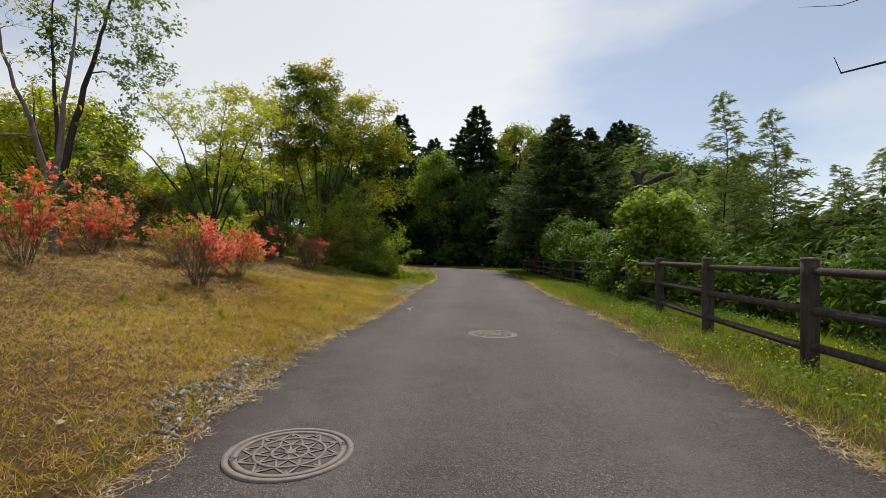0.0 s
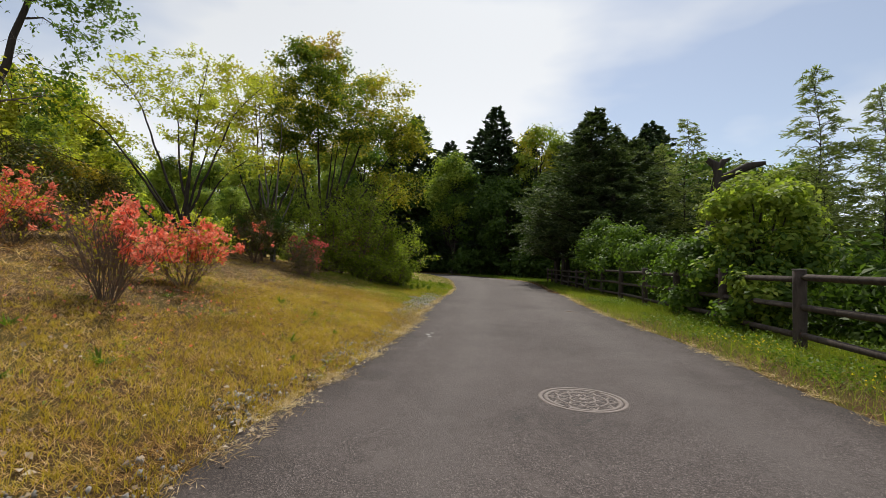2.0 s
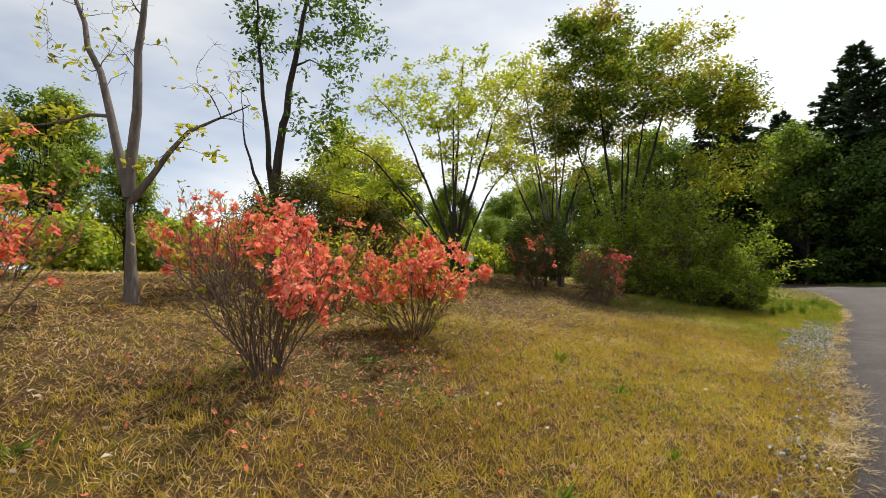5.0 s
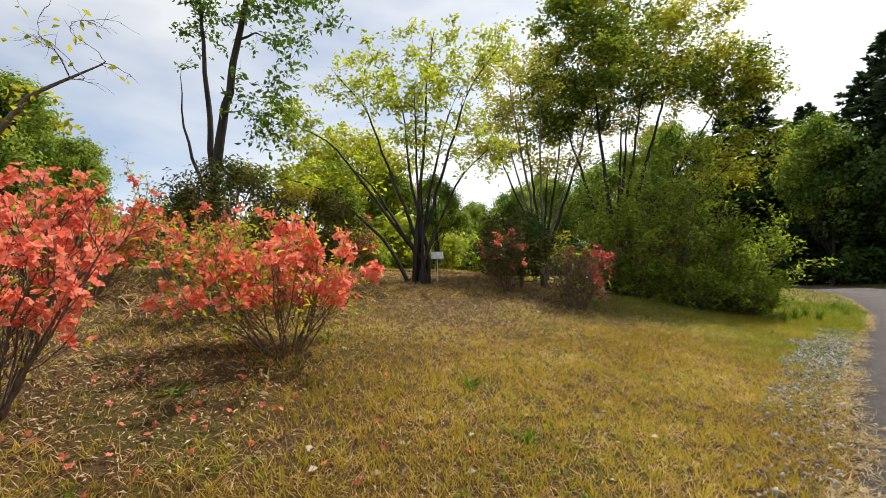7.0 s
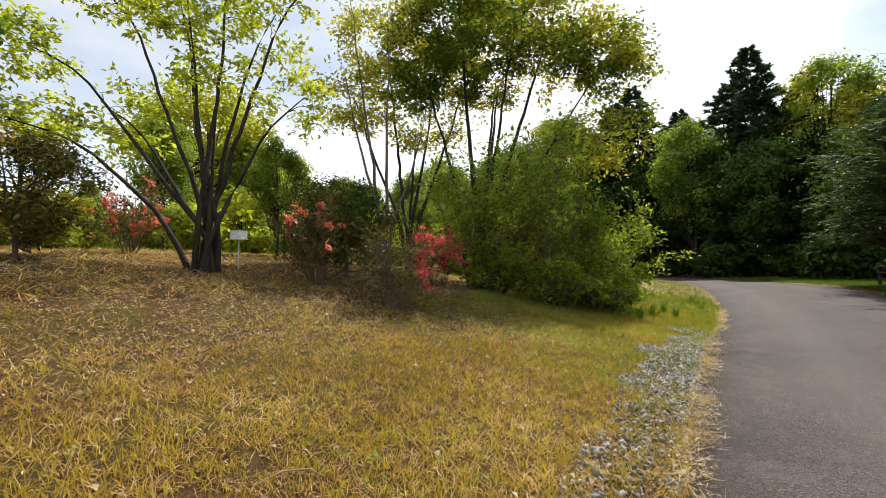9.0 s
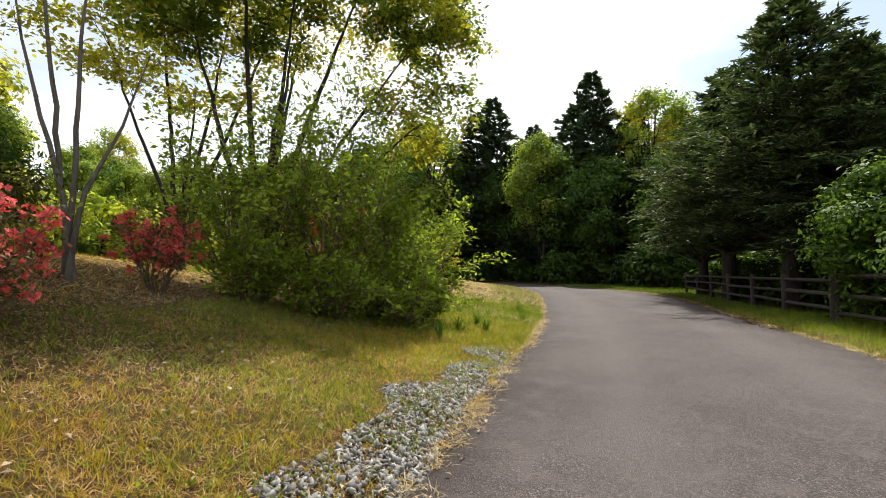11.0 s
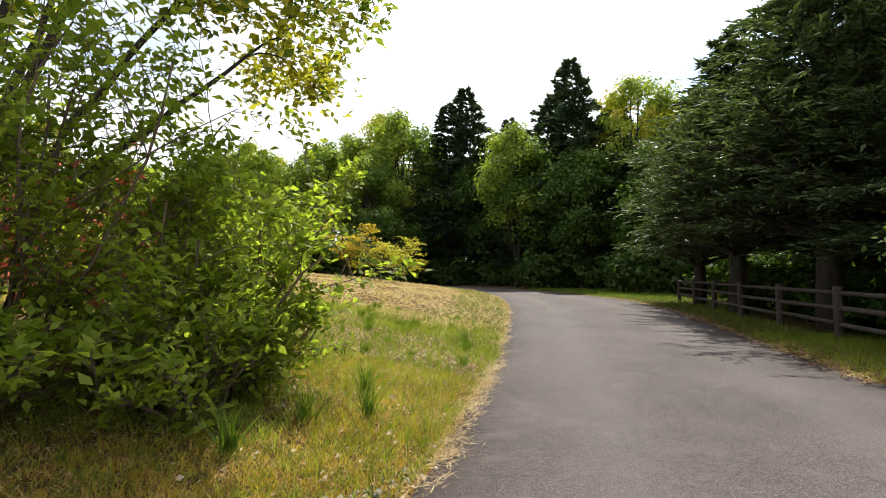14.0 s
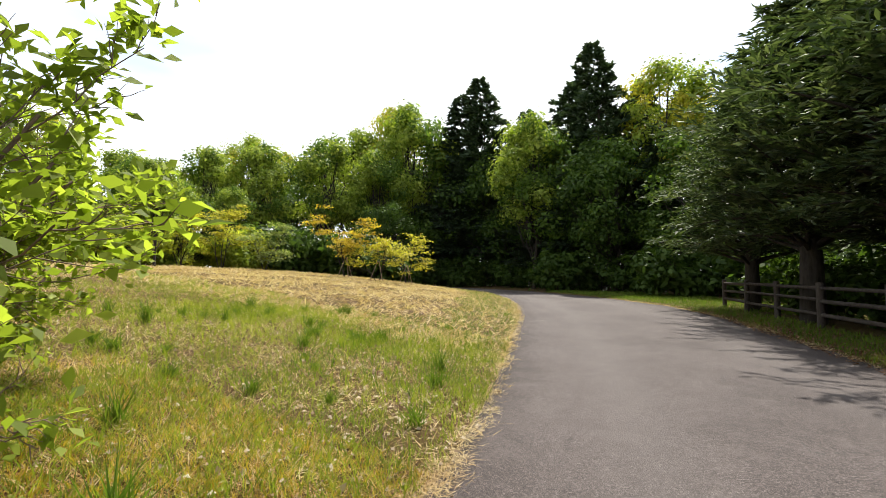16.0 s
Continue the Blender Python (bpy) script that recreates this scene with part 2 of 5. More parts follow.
def mesh_np(name, v, quads=None, tris=None, smooth=False):
    me = bpy.data.meshes.new(name)
    v = np.asarray(v, np.float32)
    q = np.zeros((0, 4), np.int32) if quads is None else np.asarray(quads, np.int32)
    t = np.zeros((0, 3), np.int32) if tris is None else np.asarray(tris, np.int32)
    me.vertices.add(len(v))
    me.vertices.foreach_set("co", v.ravel())
    idx = np.concatenate([q.ravel(), t.ravel()])
    me.loops.add(len(idx))
    me.loops.foreach_set("vertex_index", idx)
    me.polygons.add(len(q) + len(t))
    me.polygons.foreach_set("loop_start", np.concatenate([np.arange(len(q)) * 4, len(q) * 4 + np.arange(len(t)) * 3]).astype(np.int32))
    if smooth:
        me.polygons.foreach_set("use_smooth", np.ones(len(q) + len(t), bool))
    me.update(calc_edges=True)
    return me


def part(name, me, mat, parent=None, label=""):
    if isinstance(me, bmesh.types.BMesh):
        bm, me = me, bpy.data.meshes.new(name)
        bm.to_mesh(me)
        bm.free()
    me.materials.append(mat)
    ob = new(name, me)
    ob.parent = parent
    return tagged(ob, label) if label else ob


def thing(name, label, category, m=None, group="", kind=""):
    ob = new(name)
    ob.empty_display_size = 0.2
    if m is not None:
        ob.matrix_basis = m
    return tagged(ob, label, category, group, kind)


def tubes(polys, sides=5):
    """Tapered tubes along polylines [(points, radii)]: vertices and quads."""
    vs, qs, at = [], [], 0
    for pts, rad in polys:
        pts, rad = np.asarray(pts, float), np.asarray(rad, float)
        k = sides if rad[0] > 0.02 else 3
        d = np.gradient(pts, axis=0)
        d /= np.linalg.norm(d, axis=1, keepdims=True) + 1e-9
        ref = np.where(np.abs(d[:, 2:3]) > 0.9, [[1.0, 0, 0]], [[0, 0, 1.0]])
        a = np.cross(d, ref)
        a /= np.linalg.norm(a, axis=1, keepdims=True) + 1e-9
        b = np.cross(d, a)
        ang = np.arange(k) * 2 * np.pi / k
        ring = pts[:, None] + rad[:, None, None] * (np.cos(ang)[None, :, None] * a[:, None] + np.sin(ang)[None, :, None] * b[:, None])
        n = len(pts)
        vs.append(ring.reshape(-1, 3))
        i, j = np.meshgrid(np.arange(n - 1), np.arange(k), indexing="ij")
        j2 = (j + 1) % k
        qs.append(np.stack([at + i * k + j, at + i * k + j2, at + (i + 1) * k + j2, at + (i + 1) * k + j], -1).reshape(-1, 4))
        at += n * k
    return np.concatenate(vs), np.concatenate(qs)


def unit(a):
    return a / (np.linalg.norm(a, axis=-1, keepdims=True) + 1e-9)


def leaf_quads(rng, at, size, aspect=0.5, flat=0.5, droop=0.0, along=None, fold=0.12, vary=0.35, facing=None):
    """A folded leaf at every place. flat: how level the blades lie. along: directions that the leaves follow."""
    n = len(at)
    d = unit(rng.normal(size=(n, 3)))
    d[:, 2] = d[:, 2] * (1 - flat) - droop
    if along is not None:
        d = d * 0.7 + along
    d = unit(d)
    up = unit(rng.normal(size=(n, 3)) * (1 - 0.8 * flat) + np.array([0, 0, 1.0]))
    if facing is not None:
        up = unit(facing + 0.45 * up)
        d = unit(d - 0.8 * (d * up).sum(1, keepdims=True) * up)
    s = unit(np.cross(d, up))
    nrm = np.cross(s, d)
    ln = size * (1 + vary * rng.uniform(-1, 1, (n, 1)))
    w = ln * aspect * 0.5
    v = np.stack([at, at + d * ln * 0.5 + s * w + nrm * ln * fold, at + d * ln, at + d * ln * 0.5 - s * w + nrm * ln * fold], 1)
    return v.reshape(-1, 3), np.arange(4 * n).reshape(n, 4)


def grow(rng, p, d, length, r0, levels, spec, out, tips, depth=0):
    """A limb that wanders and forks. spec: kids, shrink, angle, up, wander, bare."""
    n = 7 if depth == 0 else 5
    pts, dirs = [np.array(p, float)], []
    d = unit(np.array(d, float))
    for _ in range(n):
        d = unit(d + rng.normal(size=3) * spec["wander"] + np.array([0, 0, spec["up"]]) * (1 if depth else 0.6))
        dirs.append(d)
        pts.append(pts[-1] + d * length / n)
    last = depth == levels
    rad = np.linspace(r0, r0 * (0.25 if last else 0.45), n + 1)
    out.append((pts, rad))
    if depth >= levels - 1:
        for k in range(1 if not last else 0, n + 1):
            tips.append((pts[k], dirs[min(k, n - 1)], depth))
    if last:
        return
    for k in range(spec["kids"]):
        f = spec["bare"] + (1 - spec["bare"]) * (k + rng.uniform(0.1, 0.9)) / spec["kids"]
        i = min(int(f * n), n - 1)
        q = pts[i] + (pts[i + 1] - pts[i]) * (f * n - i)
        side = unit(np.cross(dirs[i], rng.normal(size=3)))
        a = radians(spec["angle"]) * rng.uniform(0.7, 1.25)
        grow(rng, q, dirs[i] * math.cos(a) + side * math.sin(a), length * spec["shrink"] * rng.uniform(0.7, 1.15) * (1.15 - 0.45 * f),
             max(r0 * (1 - 0.6 * f) * 0.6, 0.004), levels, spec, out, tips, depth + 1)


def fork_tree(name, label, category, m, seed, stems, height, trunk_r, levels, spec, leaf_mat, leaf, n_leaf, lean=0.25, first=(0.0, 0.0), bark=None,
              group="", crown_label="", sides=6, cluster=0.12, stem_h=0.72, pads=None):
    """A broad-leaved tree or shrub: stems from one foot, forked limbs, a crown of single leaves."""
    rng = np.random.default_rng(seed)
    root = thing(name, label, category, m, group)
    out, tips = [], []
    for k in range(stems):
        a = 2 * math.pi * (k + rng.uniform(-0.3, 0.3)) / stems
        off = 0.0 if stems == 1 else trunk_r * 1.6
        d = (math.cos(a) * lean + first[0], math.sin(a) * lean + first[1], 1.0)
        grow(rng, (math.cos(a) * off, math.sin(a) * off, -0.15), d, height * stem_h * rng.uniform(0.85, 1.1), trunk_r, levels, spec, out, tips)
    v, q = tubes(out, sides)
    part("trunk", mesh_np(name + "_wood", v, q, smooth=True), bark or M_BARK_DARK, root)
    at = np.array([t[0] for t in tips])
    dr = np.array([t[1] for t in tips])
    pick = rng.integers(0, len(at), n_leaf)
    wide = np.array([cluster, cluster, cluster])
    if pads is not None:
        few, flat_w, flat_h = pads
        pick = rng.integers(0, len(at), few)[rng.integers(0, few, n_leaf)]
        wide = np.array([flat_w, flat_w, flat_h])
    pos = at[pick] + rng.normal(size=(n_leaf, 3)) * wide
    v, q = leaf_quads(rng, pos, along=dr[pick] * 0.3, **leaf)
    tagged(part("crown" if height > 2.5 else "foliage", mesh_np(name + "_leaves", v, q), leaf_mat, root, crown_label), kind="stuff")
    return root, at, rng


def florets(rng, at, size):
    """Open five-petalled flowers, each petal a folded blade."""
    n = len(at)
    axis = unit(rng.normal(size=(n, 3)) + np.array([0, 0, 0.7]))
    a = unit(np.cross(axis, rng.normal(size=(n, 3))))
    b = np.cross(axis, a)
    vs = []
    for k in range(5):
        t = 2 * math.pi * k / 5
        o = a * math.cos(t) + b * math.sin(t)
        s = np.cross(axis, o)
        ln = size * rng.uniform(0.8, 1.2, (n, 1))
        vs.append(np.stack([at, at + o * ln * 0.6 + axis * ln * 0.45 + s * ln * 0.36, at + o * ln + axis * ln * 0.35, at + o * ln * 0.6 + axis * ln * 0.45 - s * ln * 0.36], 1))
    v = np.concatenate(vs).reshape(-1, 3)
    return v, np.arange(len(v)).reshape(-1, 4)


def clump_tree(name, label, m, seed, h, r, base, clumps, clump_r, mat, n, leaf, group="", category="tree", trunk_r=0.2, second=None, bark=None, squash=0.8):
    """A tree or bush whose crown is made of leafy clumps of uneven size round a rounded volume."""
    rng = np.random.default_rng(seed)
    root = thing(name, label, category, m, group)
    mid = h * (base + 1) / 2
    half = h * (1 - base) / 2
    d = unit(rng.normal(size=(clumps, 3)))
    k = rng.uniform(0.45, 1.0, (clumps, 1)) ** 0.6
    cen = d * k * np.array([r, r, half]) * 0.82 + np.array([0, 0, mid])
    low = np.clip((cen[:, 2:3] - h * base) / (h * (1 - base)), 0, 1)
    cen[:, :2] *= 0.75 + 0.5 * np.sqrt(np.clip(1 - low, 0, 1)) * (1 if base < 0.15 else 0.6)
    cr = clump_r * rng.uniform(0.45, 1.35, clumps)
    polys = [([(0, 0, -0.3), (0.02 * h, 0, h * 0.25), (0, 0.02 * h, h * 0.55), (0.02 * h, 0.01 * h, h * 0.85)], [trunk_r, trunk_r * 0.8, trunk_r * 0.5, trunk_r * 0.15])]
    for c in cen:
        z0 = max(0.1 * h, c[2] * rng.uniform(0.35, 0.7))
        a = np.array([0, 0, z0])
        b = a * 0.4 + c * 0.6 + np.array([0, 0, -0.05 * h])
        polys.append(([a, (a + b) / 2 + rng.normal(size=3) * 0.03 * h, b, c], np.linspace(trunk_r * 0.35, 0.012, 4)))
    v, q = tubes(polys, 6)
    wood = part("stem" if category == "bush" else "trunk", mesh_np(name + "_wood", v, q, smooth=True), bark or M_BARK_DARK, root)
    if category == "bush":
        tagged(wood, kind="stuff")
    w = cr ** 2 / (cr ** 2).sum()
    pick = rng.choice(clumps, n, p=w)
    o = unit(rng.normal(size=(n, 3)) + np.array([0, 0, 0.25]))
    rad = cr[pick][:, None] * (1 - 0.55 * rng.uniform(size=(n, 1)) ** 2.5) * (1 + 0.32 * rng.normal(size=(n, 1)).clip(-1.6, 2.4))
    pos = cen[pick] + o * rad * np.array([1, 1, squash])
    sets = [(mat, np.ones(n, bool))] if second is None else [(mat, ~second[1](pos, rng, pick)), (second[0], second[1](pos, rng, pick))]
    for mt, sel in sets:
        if sel.any():
            v, q = leaf_quads(rng, pos[sel], facing=o[sel], **leaf)
            tagged(part("crown", mesh_np(name + "_leaves", v, q), mt, root), kind="stuff")
    return root

# ---- the lie of the land ----
LEFT = [(2.2, -40), (1.6, -12), (0.6, -2), (-0.3, 3.5), (-0.92, 6.5), (-1.3, 7.6), (-1.93, 9.6), (-2.3, 12.2), (-2.7, 14.2), (-3.4, 17), (-3.85, 18.7), (-4.45, 21.4),
        (-5.1, 24.7), (-6.1, 29), (-6.9, 31.6), (-9.0, 38.4), (-11.0, 43.7), (-13.2, 48.4), (-16.2, 53.6), (-20.5, 58.5), (-27, 62), (-40, 64), (-90, 64)]
RIGHT = [(7.0, -40), (5.7, -12), (4.6, -2), (3.75, 4), (3.31, 7.26), (3.03, 8.85), (2.74, 10.85), (2.02, 14.46), (0.98, 18.5), (0.1, 22.6), (-0.55, 26.8), (-1.4, 30.5),
         (-2.15, 34.8), (-3.35, 41.2), (-5.2, 46.6), (-8.0, 51.2), (-11.4, 55.8), (-15.8, 60.6), (-22, 65), (-30, 68), (-42, 69.5), (-90, 69.5)]


def sdist(p, line):
    """Signed distance of places to a line, positive to the left of its run."""
    best, sgn = np.full(len(p), 1e9), np.ones(len(p))
    for a, b in zip(line[:-1], line[1:]):
        a, b = np.array(a, float), np.array(b, float)
        d = b - a
        t = np.clip(((p - a) @ d) / (d @ d), 0, 1)
        q = p - a - t[:, None] * d
        r = np.hypot(q[:, 0], q[:, 1])
        s = np.sign(d[0] * (p[:, 1] - a[1]) - d[1] * (p[:, 0] - a[0]))
        m = r < best
        best, sgn = np.where(m, r, best), np.where(m, s, sgn)
    return best * sgn


def smoothstep(a, b, x):
    t = np.clip((x - a) / (b - a), 0, 1)
    return t * t * (3 - 2 * t)


def height(p):
    """Height of the ground: a mound on one side of the road, a fall behind the fence on the other."""
    p = np.asarray(p, float)
    dl, dr, y = sdist(p, LEFT), -sdist(p, RIGHT), p[:, 1]
    k = smoothstep(19, 29, y)
    rise = (1.9 - 0.2 * k) * (1 - np.exp(-(np.maximum(dl, 0) / (6.2 + 3.8 * k)) ** (1.5 - 0.1 * k)))
    roll = 0.05 * np.sin(p[:, 0] * 1.3 + 0.7 * y) * np.sin(y * 0.9 - 0.5 * p[:, 0]) * smoothstep(0.5, 4, dl)
    fall = -1.6 * smoothstep(1.6, 10, dr) * (1 - smoothstep(38, 50, y)) + 0.6 * smoothstep(4, 20, dr) * smoothstep(44, 54, y)
    lip_l, lip_r = -0.03 + 0.05 * smoothstep(0.05, 0.35, dl), -0.03 + 0.05 * smoothstep(0.05, 0.35, dr)
    return np.where(dl > 0, lip_l + rise + roll, np.where(dr > 0, lip_r + fall, -0.03 - 0.05 * smoothstep(0, 0.3, np.minimum(-dl, -dr))))


def ground_z(x, y):
    return float(height(np.array([[x, y]]))[0])


def axis_steps(lo, hi, fine_lo, fine_hi, fine, far):
    a = np.arange(fine_lo, fine_hi + 1e-6, fine)
    out, s, v = [], fine, fine_hi
    while v < hi:
        s *= 1.18
        v += min(s, far)
        out.append(min(v, hi))
    low, s, v = [], fine, fine_lo
    while v > lo:
        s *= 1.18
        v -= min(s, far)
        low.append(max(v, lo))
    return np.concatenate([low[::-1], a, out])


gx, gy = axis_steps(-900, 900, -16, 8, 0.16, 200), axis_steps(-600, 1500, 2, 48, 0.2, 250)
X, Y = np.meshgrid(gx, gy, indexing="ij")
P = np.stack([X.ravel(), Y.ravel()], 1)
rng0 = np.random.default_rng(5)
Zg = height(P) + np.where((np.abs(P[:, 0]) < 20) & (P[:, 1] < 50), rng0.normal(size=len(P)) * 0.006, 0)
i, j = np.meshgrid(np.arange(len(gx) - 1), np.arange(len(gy) - 1), indexing="ij")
ny = len(gy)
gq = np.stack([i * ny + j, (i + 1) * ny + j, (i + 1) * ny + j + 1, i * ny + j + 1], -1).reshape(-1, 4)
ground = part("ground", mesh_np("ground", np.column_stack([P, Zg]), gq, smooth=True), M_SOIL)
tagged(ground, "dry grassy ground rising into a low mound", "ground", kind="structure")


def resample(line, step):
    a = np.array(line, float)
    s = np.r_[0, np.cumsum(np.hypot(*np.diff(a, axis=0).T))]
    t = np.linspace(0, s[-1], int(s[-1] / step))
    # smooth the corners a little
    pts = np.stack([np.interp(t, s, a[:, k]) for k in (0, 1)], 1)
    w = max(3, int(2.0 / step) | 1)
    pad = np.pad(pts, ((w // 2, w // 2), (0, 0)), mode="edge")
    return np.stack([np.convolve(pad[:, k], np.ones(w) / w, "valid") for k in (0, 1)], 1)


le = resample(LEFT, 0.12)
ri = resample(RIGHT, 0.12)
n_road = 1400
le = np.stack([np.interp(np.linspace(0, 1, n_road), np.linspace(0, 1, len(le)), le[:, k]) for k in (0, 1)], 1)
ri = np.stack([np.interp(np.linspace(0, 1, n_road), np.linspace(0, 1, len(ri)), ri[:, k]) for k in (0, 1)], 1)
across = unit(ri - le)


def ragged(seed, amount):
    r = np.random.default_rng(seed)
    out = np.zeros(n_road)
    for step, a in ((3, 0.35), (9, 0.6), (40, 0.8)):
        k = r.normal(size=n_road // step + 3)
        out += a * amount * np.interp(np.arange(n_road) / step, np.arange(len(k)), k)
    return out


lo_edge = le - across * (0.03 + ragged(3, 0.045))[:, None]
hi_edge = ri + across * (0.03 + ragged(4, 0.035))[:, None]
cols = 28
road_v = []
for c in range(cols + 1):
    f = c / cols
    p = lo_edge * (1 - f) + hi_edge * f
    z = -0.008 + 0.02 * (1 - (2 * f - 1) ** 2)
    road_v.append(np.column_stack([p, np.full(n_road, z)]))
skirt_l = np.column_stack([lo_edge - across * 0.02, np.full(n_road, -0.12)])
skirt_r = np.column_stack([hi_edge + across * 0.02, np.full(n_road, -0.12)])
rows_v = np.stack([skirt_l] + road_v + [skirt_r], 1)
nc = rows_v.shape[1]
i, j = np.meshgrid(np.arange(n_road - 1), np.arange(nc - 1), indexing="ij")
rq = np.stack([i * nc + j, i * nc + j + 1, (i + 1) * nc + j + 1, (i + 1) * nc + j], -1).reshape(-1, 4)
road_me = mesh_np("road", rows_v.reshape(-1, 3), rq, smooth=False)
half_way = np.r_[0, np.minimum(np.arange(cols + 1), cols - np.arange(cols + 1)) / cols, 0]
road_me.attributes.new("across", "FLOAT", "POINT").data.foreach_set("value", np.tile(half_way, n_road).astype(np.float32))
road = part("road", road_me, M_ASPHALT)
tagged(road, "worn grey-brown asphalt park road with ragged edges", "road", kind="structure")

# ---- fence ----


def log_mesh(rng, a, b, r, sides=12, rings=9, bark=0.08, taper=0.0):
    """A rough round log between two places, closed at both ends."""
    a, b = np.array(a, float), np.array(b, float)
    d = unit(b - a)
    ref = np.array([1.0, 0, 0]) if abs(d[2]) > 0.9 else np.array([0, 0, 1.0])
    u = unit(np.cross(d, ref))
    w = np.cross(d, u)
    ang = np.arange(sides) * 2 * np.pi / sides
    groove = 1 + bark * rng.normal(size=sides)
    vs = []
    for k in range(rings):
        f = k / (rings - 1)
        rr = r * (1 - taper * f) * groove * (1 + 0.35 * bark * rng.normal(size=sides))
        vs.append(a + (b - a) * f + np.outer(rr * np.cos(ang), u) + np.outer(rr * np.sin(ang), w))
    v = np.concatenate(vs + [[a - d * 0.004], [b + d * 0.006]])
    i, j = np.meshgrid(np.arange(rings - 1), np.arange(sides), indexing="ij")
    q = np.stack([i * sides + j, i * sides + (j + 1) % sides, (i + 1) * sides + (j + 1) % sides, (i + 1) * sides + j], -1).reshape(-1, 4)
    n = rings * sides
    t = [(n, (k + 1) % sides, k) for k in range(sides)] + [(n + 1, n - sides + k, n - sides + (k + 1) % sides) for k in range(sides)]
    return v, q, t


M_CUT, cn, cl, cb = material("cut_wood", 0.85)
c_co = cn.new("ShaderNodeTexCoord").outputs["Object"]
c_r = ramp(cn, [(0.3, (0.10, 0.085, 0.07)), (0.7, (0.30, 0.27, 0.24))])
cl.new(noise_tex(cn, cl, c_co, 40), c_r.inputs["Fac"])
cl.new(c_r.outputs["Color"], cb.inputs["Base Color"])


def fence(label, places, post_r, post_h, rails, seed, mat, cap=True):
    rng = np.random.default_rng(seed)
    root = thing("fence", label, "fence", pose(places[0][0], places[0][1], 0))
    o = np.array([places[0][0], places[0][1], 0])
    tops = []
    for x, y in places:
        z = ground_z(x, y)
        lean = rng.normal(size=2) * 0.012
        tops.append(np.array([x, y, max(z, -0.25)]))
        v, q, t = log_mesh(rng, np.array([x, y, z - 0.3]) - o, np.array([x + lean[0], y + lean[1], max(z, -0.25) + post_h]) - o, post_r, bark=0.035)
        p = part("post", mesh_np("fence_post", v, q, t), mat, root)
        if cap:
            e = np.array([x + lean[0], y + lean[1], max(z, -0.25) + post_h]) - o
            v, q, t = log_mesh(rng, e + [0, 0, 0.004], e + [0, 0, 0.022], post_r * 1.06, rings=2, bark=0.02)
            part("cap", mesh_np("post_cap", v, q, t), M_CUT, p)
    for a, b in zip(tops[:-1], tops[1:]):
        for h in rails:
            d = unit(b - a)
            s = rng.normal() * 0.012
            v, q, t = log_mesh(rng, a - o + d * 0.02 + [0, 0, h + s], b - o - d * 0.02 + [0, 0, h + s + rng.normal() * 0.012], 0.047, rings=12, bark=0.09)
            part("rail", mesh_np("fence_rail", v, q, t), mat, root)
    return root


fence("dark brown log fence with three rails beside the verge", [(5.2, 2.1), (4.85, 4.7), (4.45, 7.3), (4.03, 9.95), (3.64, 12.5), (3.33, 15.15), (2.95, 17.8), (2.5, 20.4), (2.0, 23.0), (1.45, 25.6), (0.85, 28.2), (0.25, 30.8)],
      0.088, 1.24, (0.27, 0.68, 1.10), 11, M_LOG)
fence("weathered brown rail fence under the cedars", [(0.19, 30.82), (-0.35, 33.5), (-0.88, 36.2), (-1.42, 38.9), (-1.96, 41.55), (-2.5, 44.2), (-3.04, 46.86)], 0.085, 1.12, (0.34, 0.68, 1.0), 12, M_LOG, cap=False)

# ---- manhole covers ----
M_IRON, n_, l_, b_ = material("cast_iron", 0.7, 0.0, 0.4)
i_co = n_.new("ShaderNodeTexCoord").outputs["Object"]
i_r = ramp(n_, [(0.3, (0.14, 0.11, 0.096)), (0.7, (0.215, 0.175, 0.155))])
i_f = noise_tex(n_, l_, i_co, 26, 6)
l_.new(i_f, i_r.inputs["Fac"])
l_.new(i_r.outputs["Color"], b_.inputs["Base Color"])
bumped(n_, l_, b_, i_f, 0.3, 0.003)
M_IRON_LOW, n_, l_, b_ = material("cast_iron_recess", 0.9, 0.0, 0.2)
i_co = n_.new("ShaderNodeTexCoord").outputs["Object"]
i_r = ramp(n_, [(0.3, (0.085, 0.067, 0.059)), (0.7, (0.145, 0.116, 0.102))])
l_.new(noise_tex(n_, l_, i_co, 40, 6), i_r.inputs["Fac"])
l_.new(i_r.outputs["Color"], b_.inputs["Base Color"])


def ring_mesh(r0, r1, z0, z1, n=64):
    a = np.arange(n) * 2 * np.pi / n
    c = np.stack([np.cos(a), np.sin(a)], 1)
    v = np.concatenate([np.column_stack([c * r, np.full(n, z)]) for r, z in ((r0, z0), (r0, z1), (r1, z1), (r1, z0))])
    k = np.arange(n)
    k2 = (k + 1) % n
    q = np.concatenate([np.stack([s * n + k, s * n + k2, (s + 1) * n + k2, (s + 1) * n + k], 1) for s in range(3)])
    return v, q


def bar(x0, y0, x1, y1, w, z0, z1):
    d = unit(np.array([x1 - x0, y1 - y0]))
    s = np.array([-d[1], d[0]]) * w / 2
    a, b = np.array([x0, y0]), np.array([x1, y1])
    c = [a - s, a + s, b + s, b - s]
    v = np.array([[*p, z] for z in (z0, z1) for p in c])
    return v, np.array([(4, 7, 6, 5), (0, 1, 5, 4), (1, 2, 6, 5), (2, 3, 7, 6), (3, 0, 4, 7)])


def joined(pieces):
    vs, qs, at = [], [], 0
    for v, q in pieces:
        vs.append(v)
        qs.append(q + at)
        at += len(v)
    return np.concatenate(vs), np.concatenate(qs)


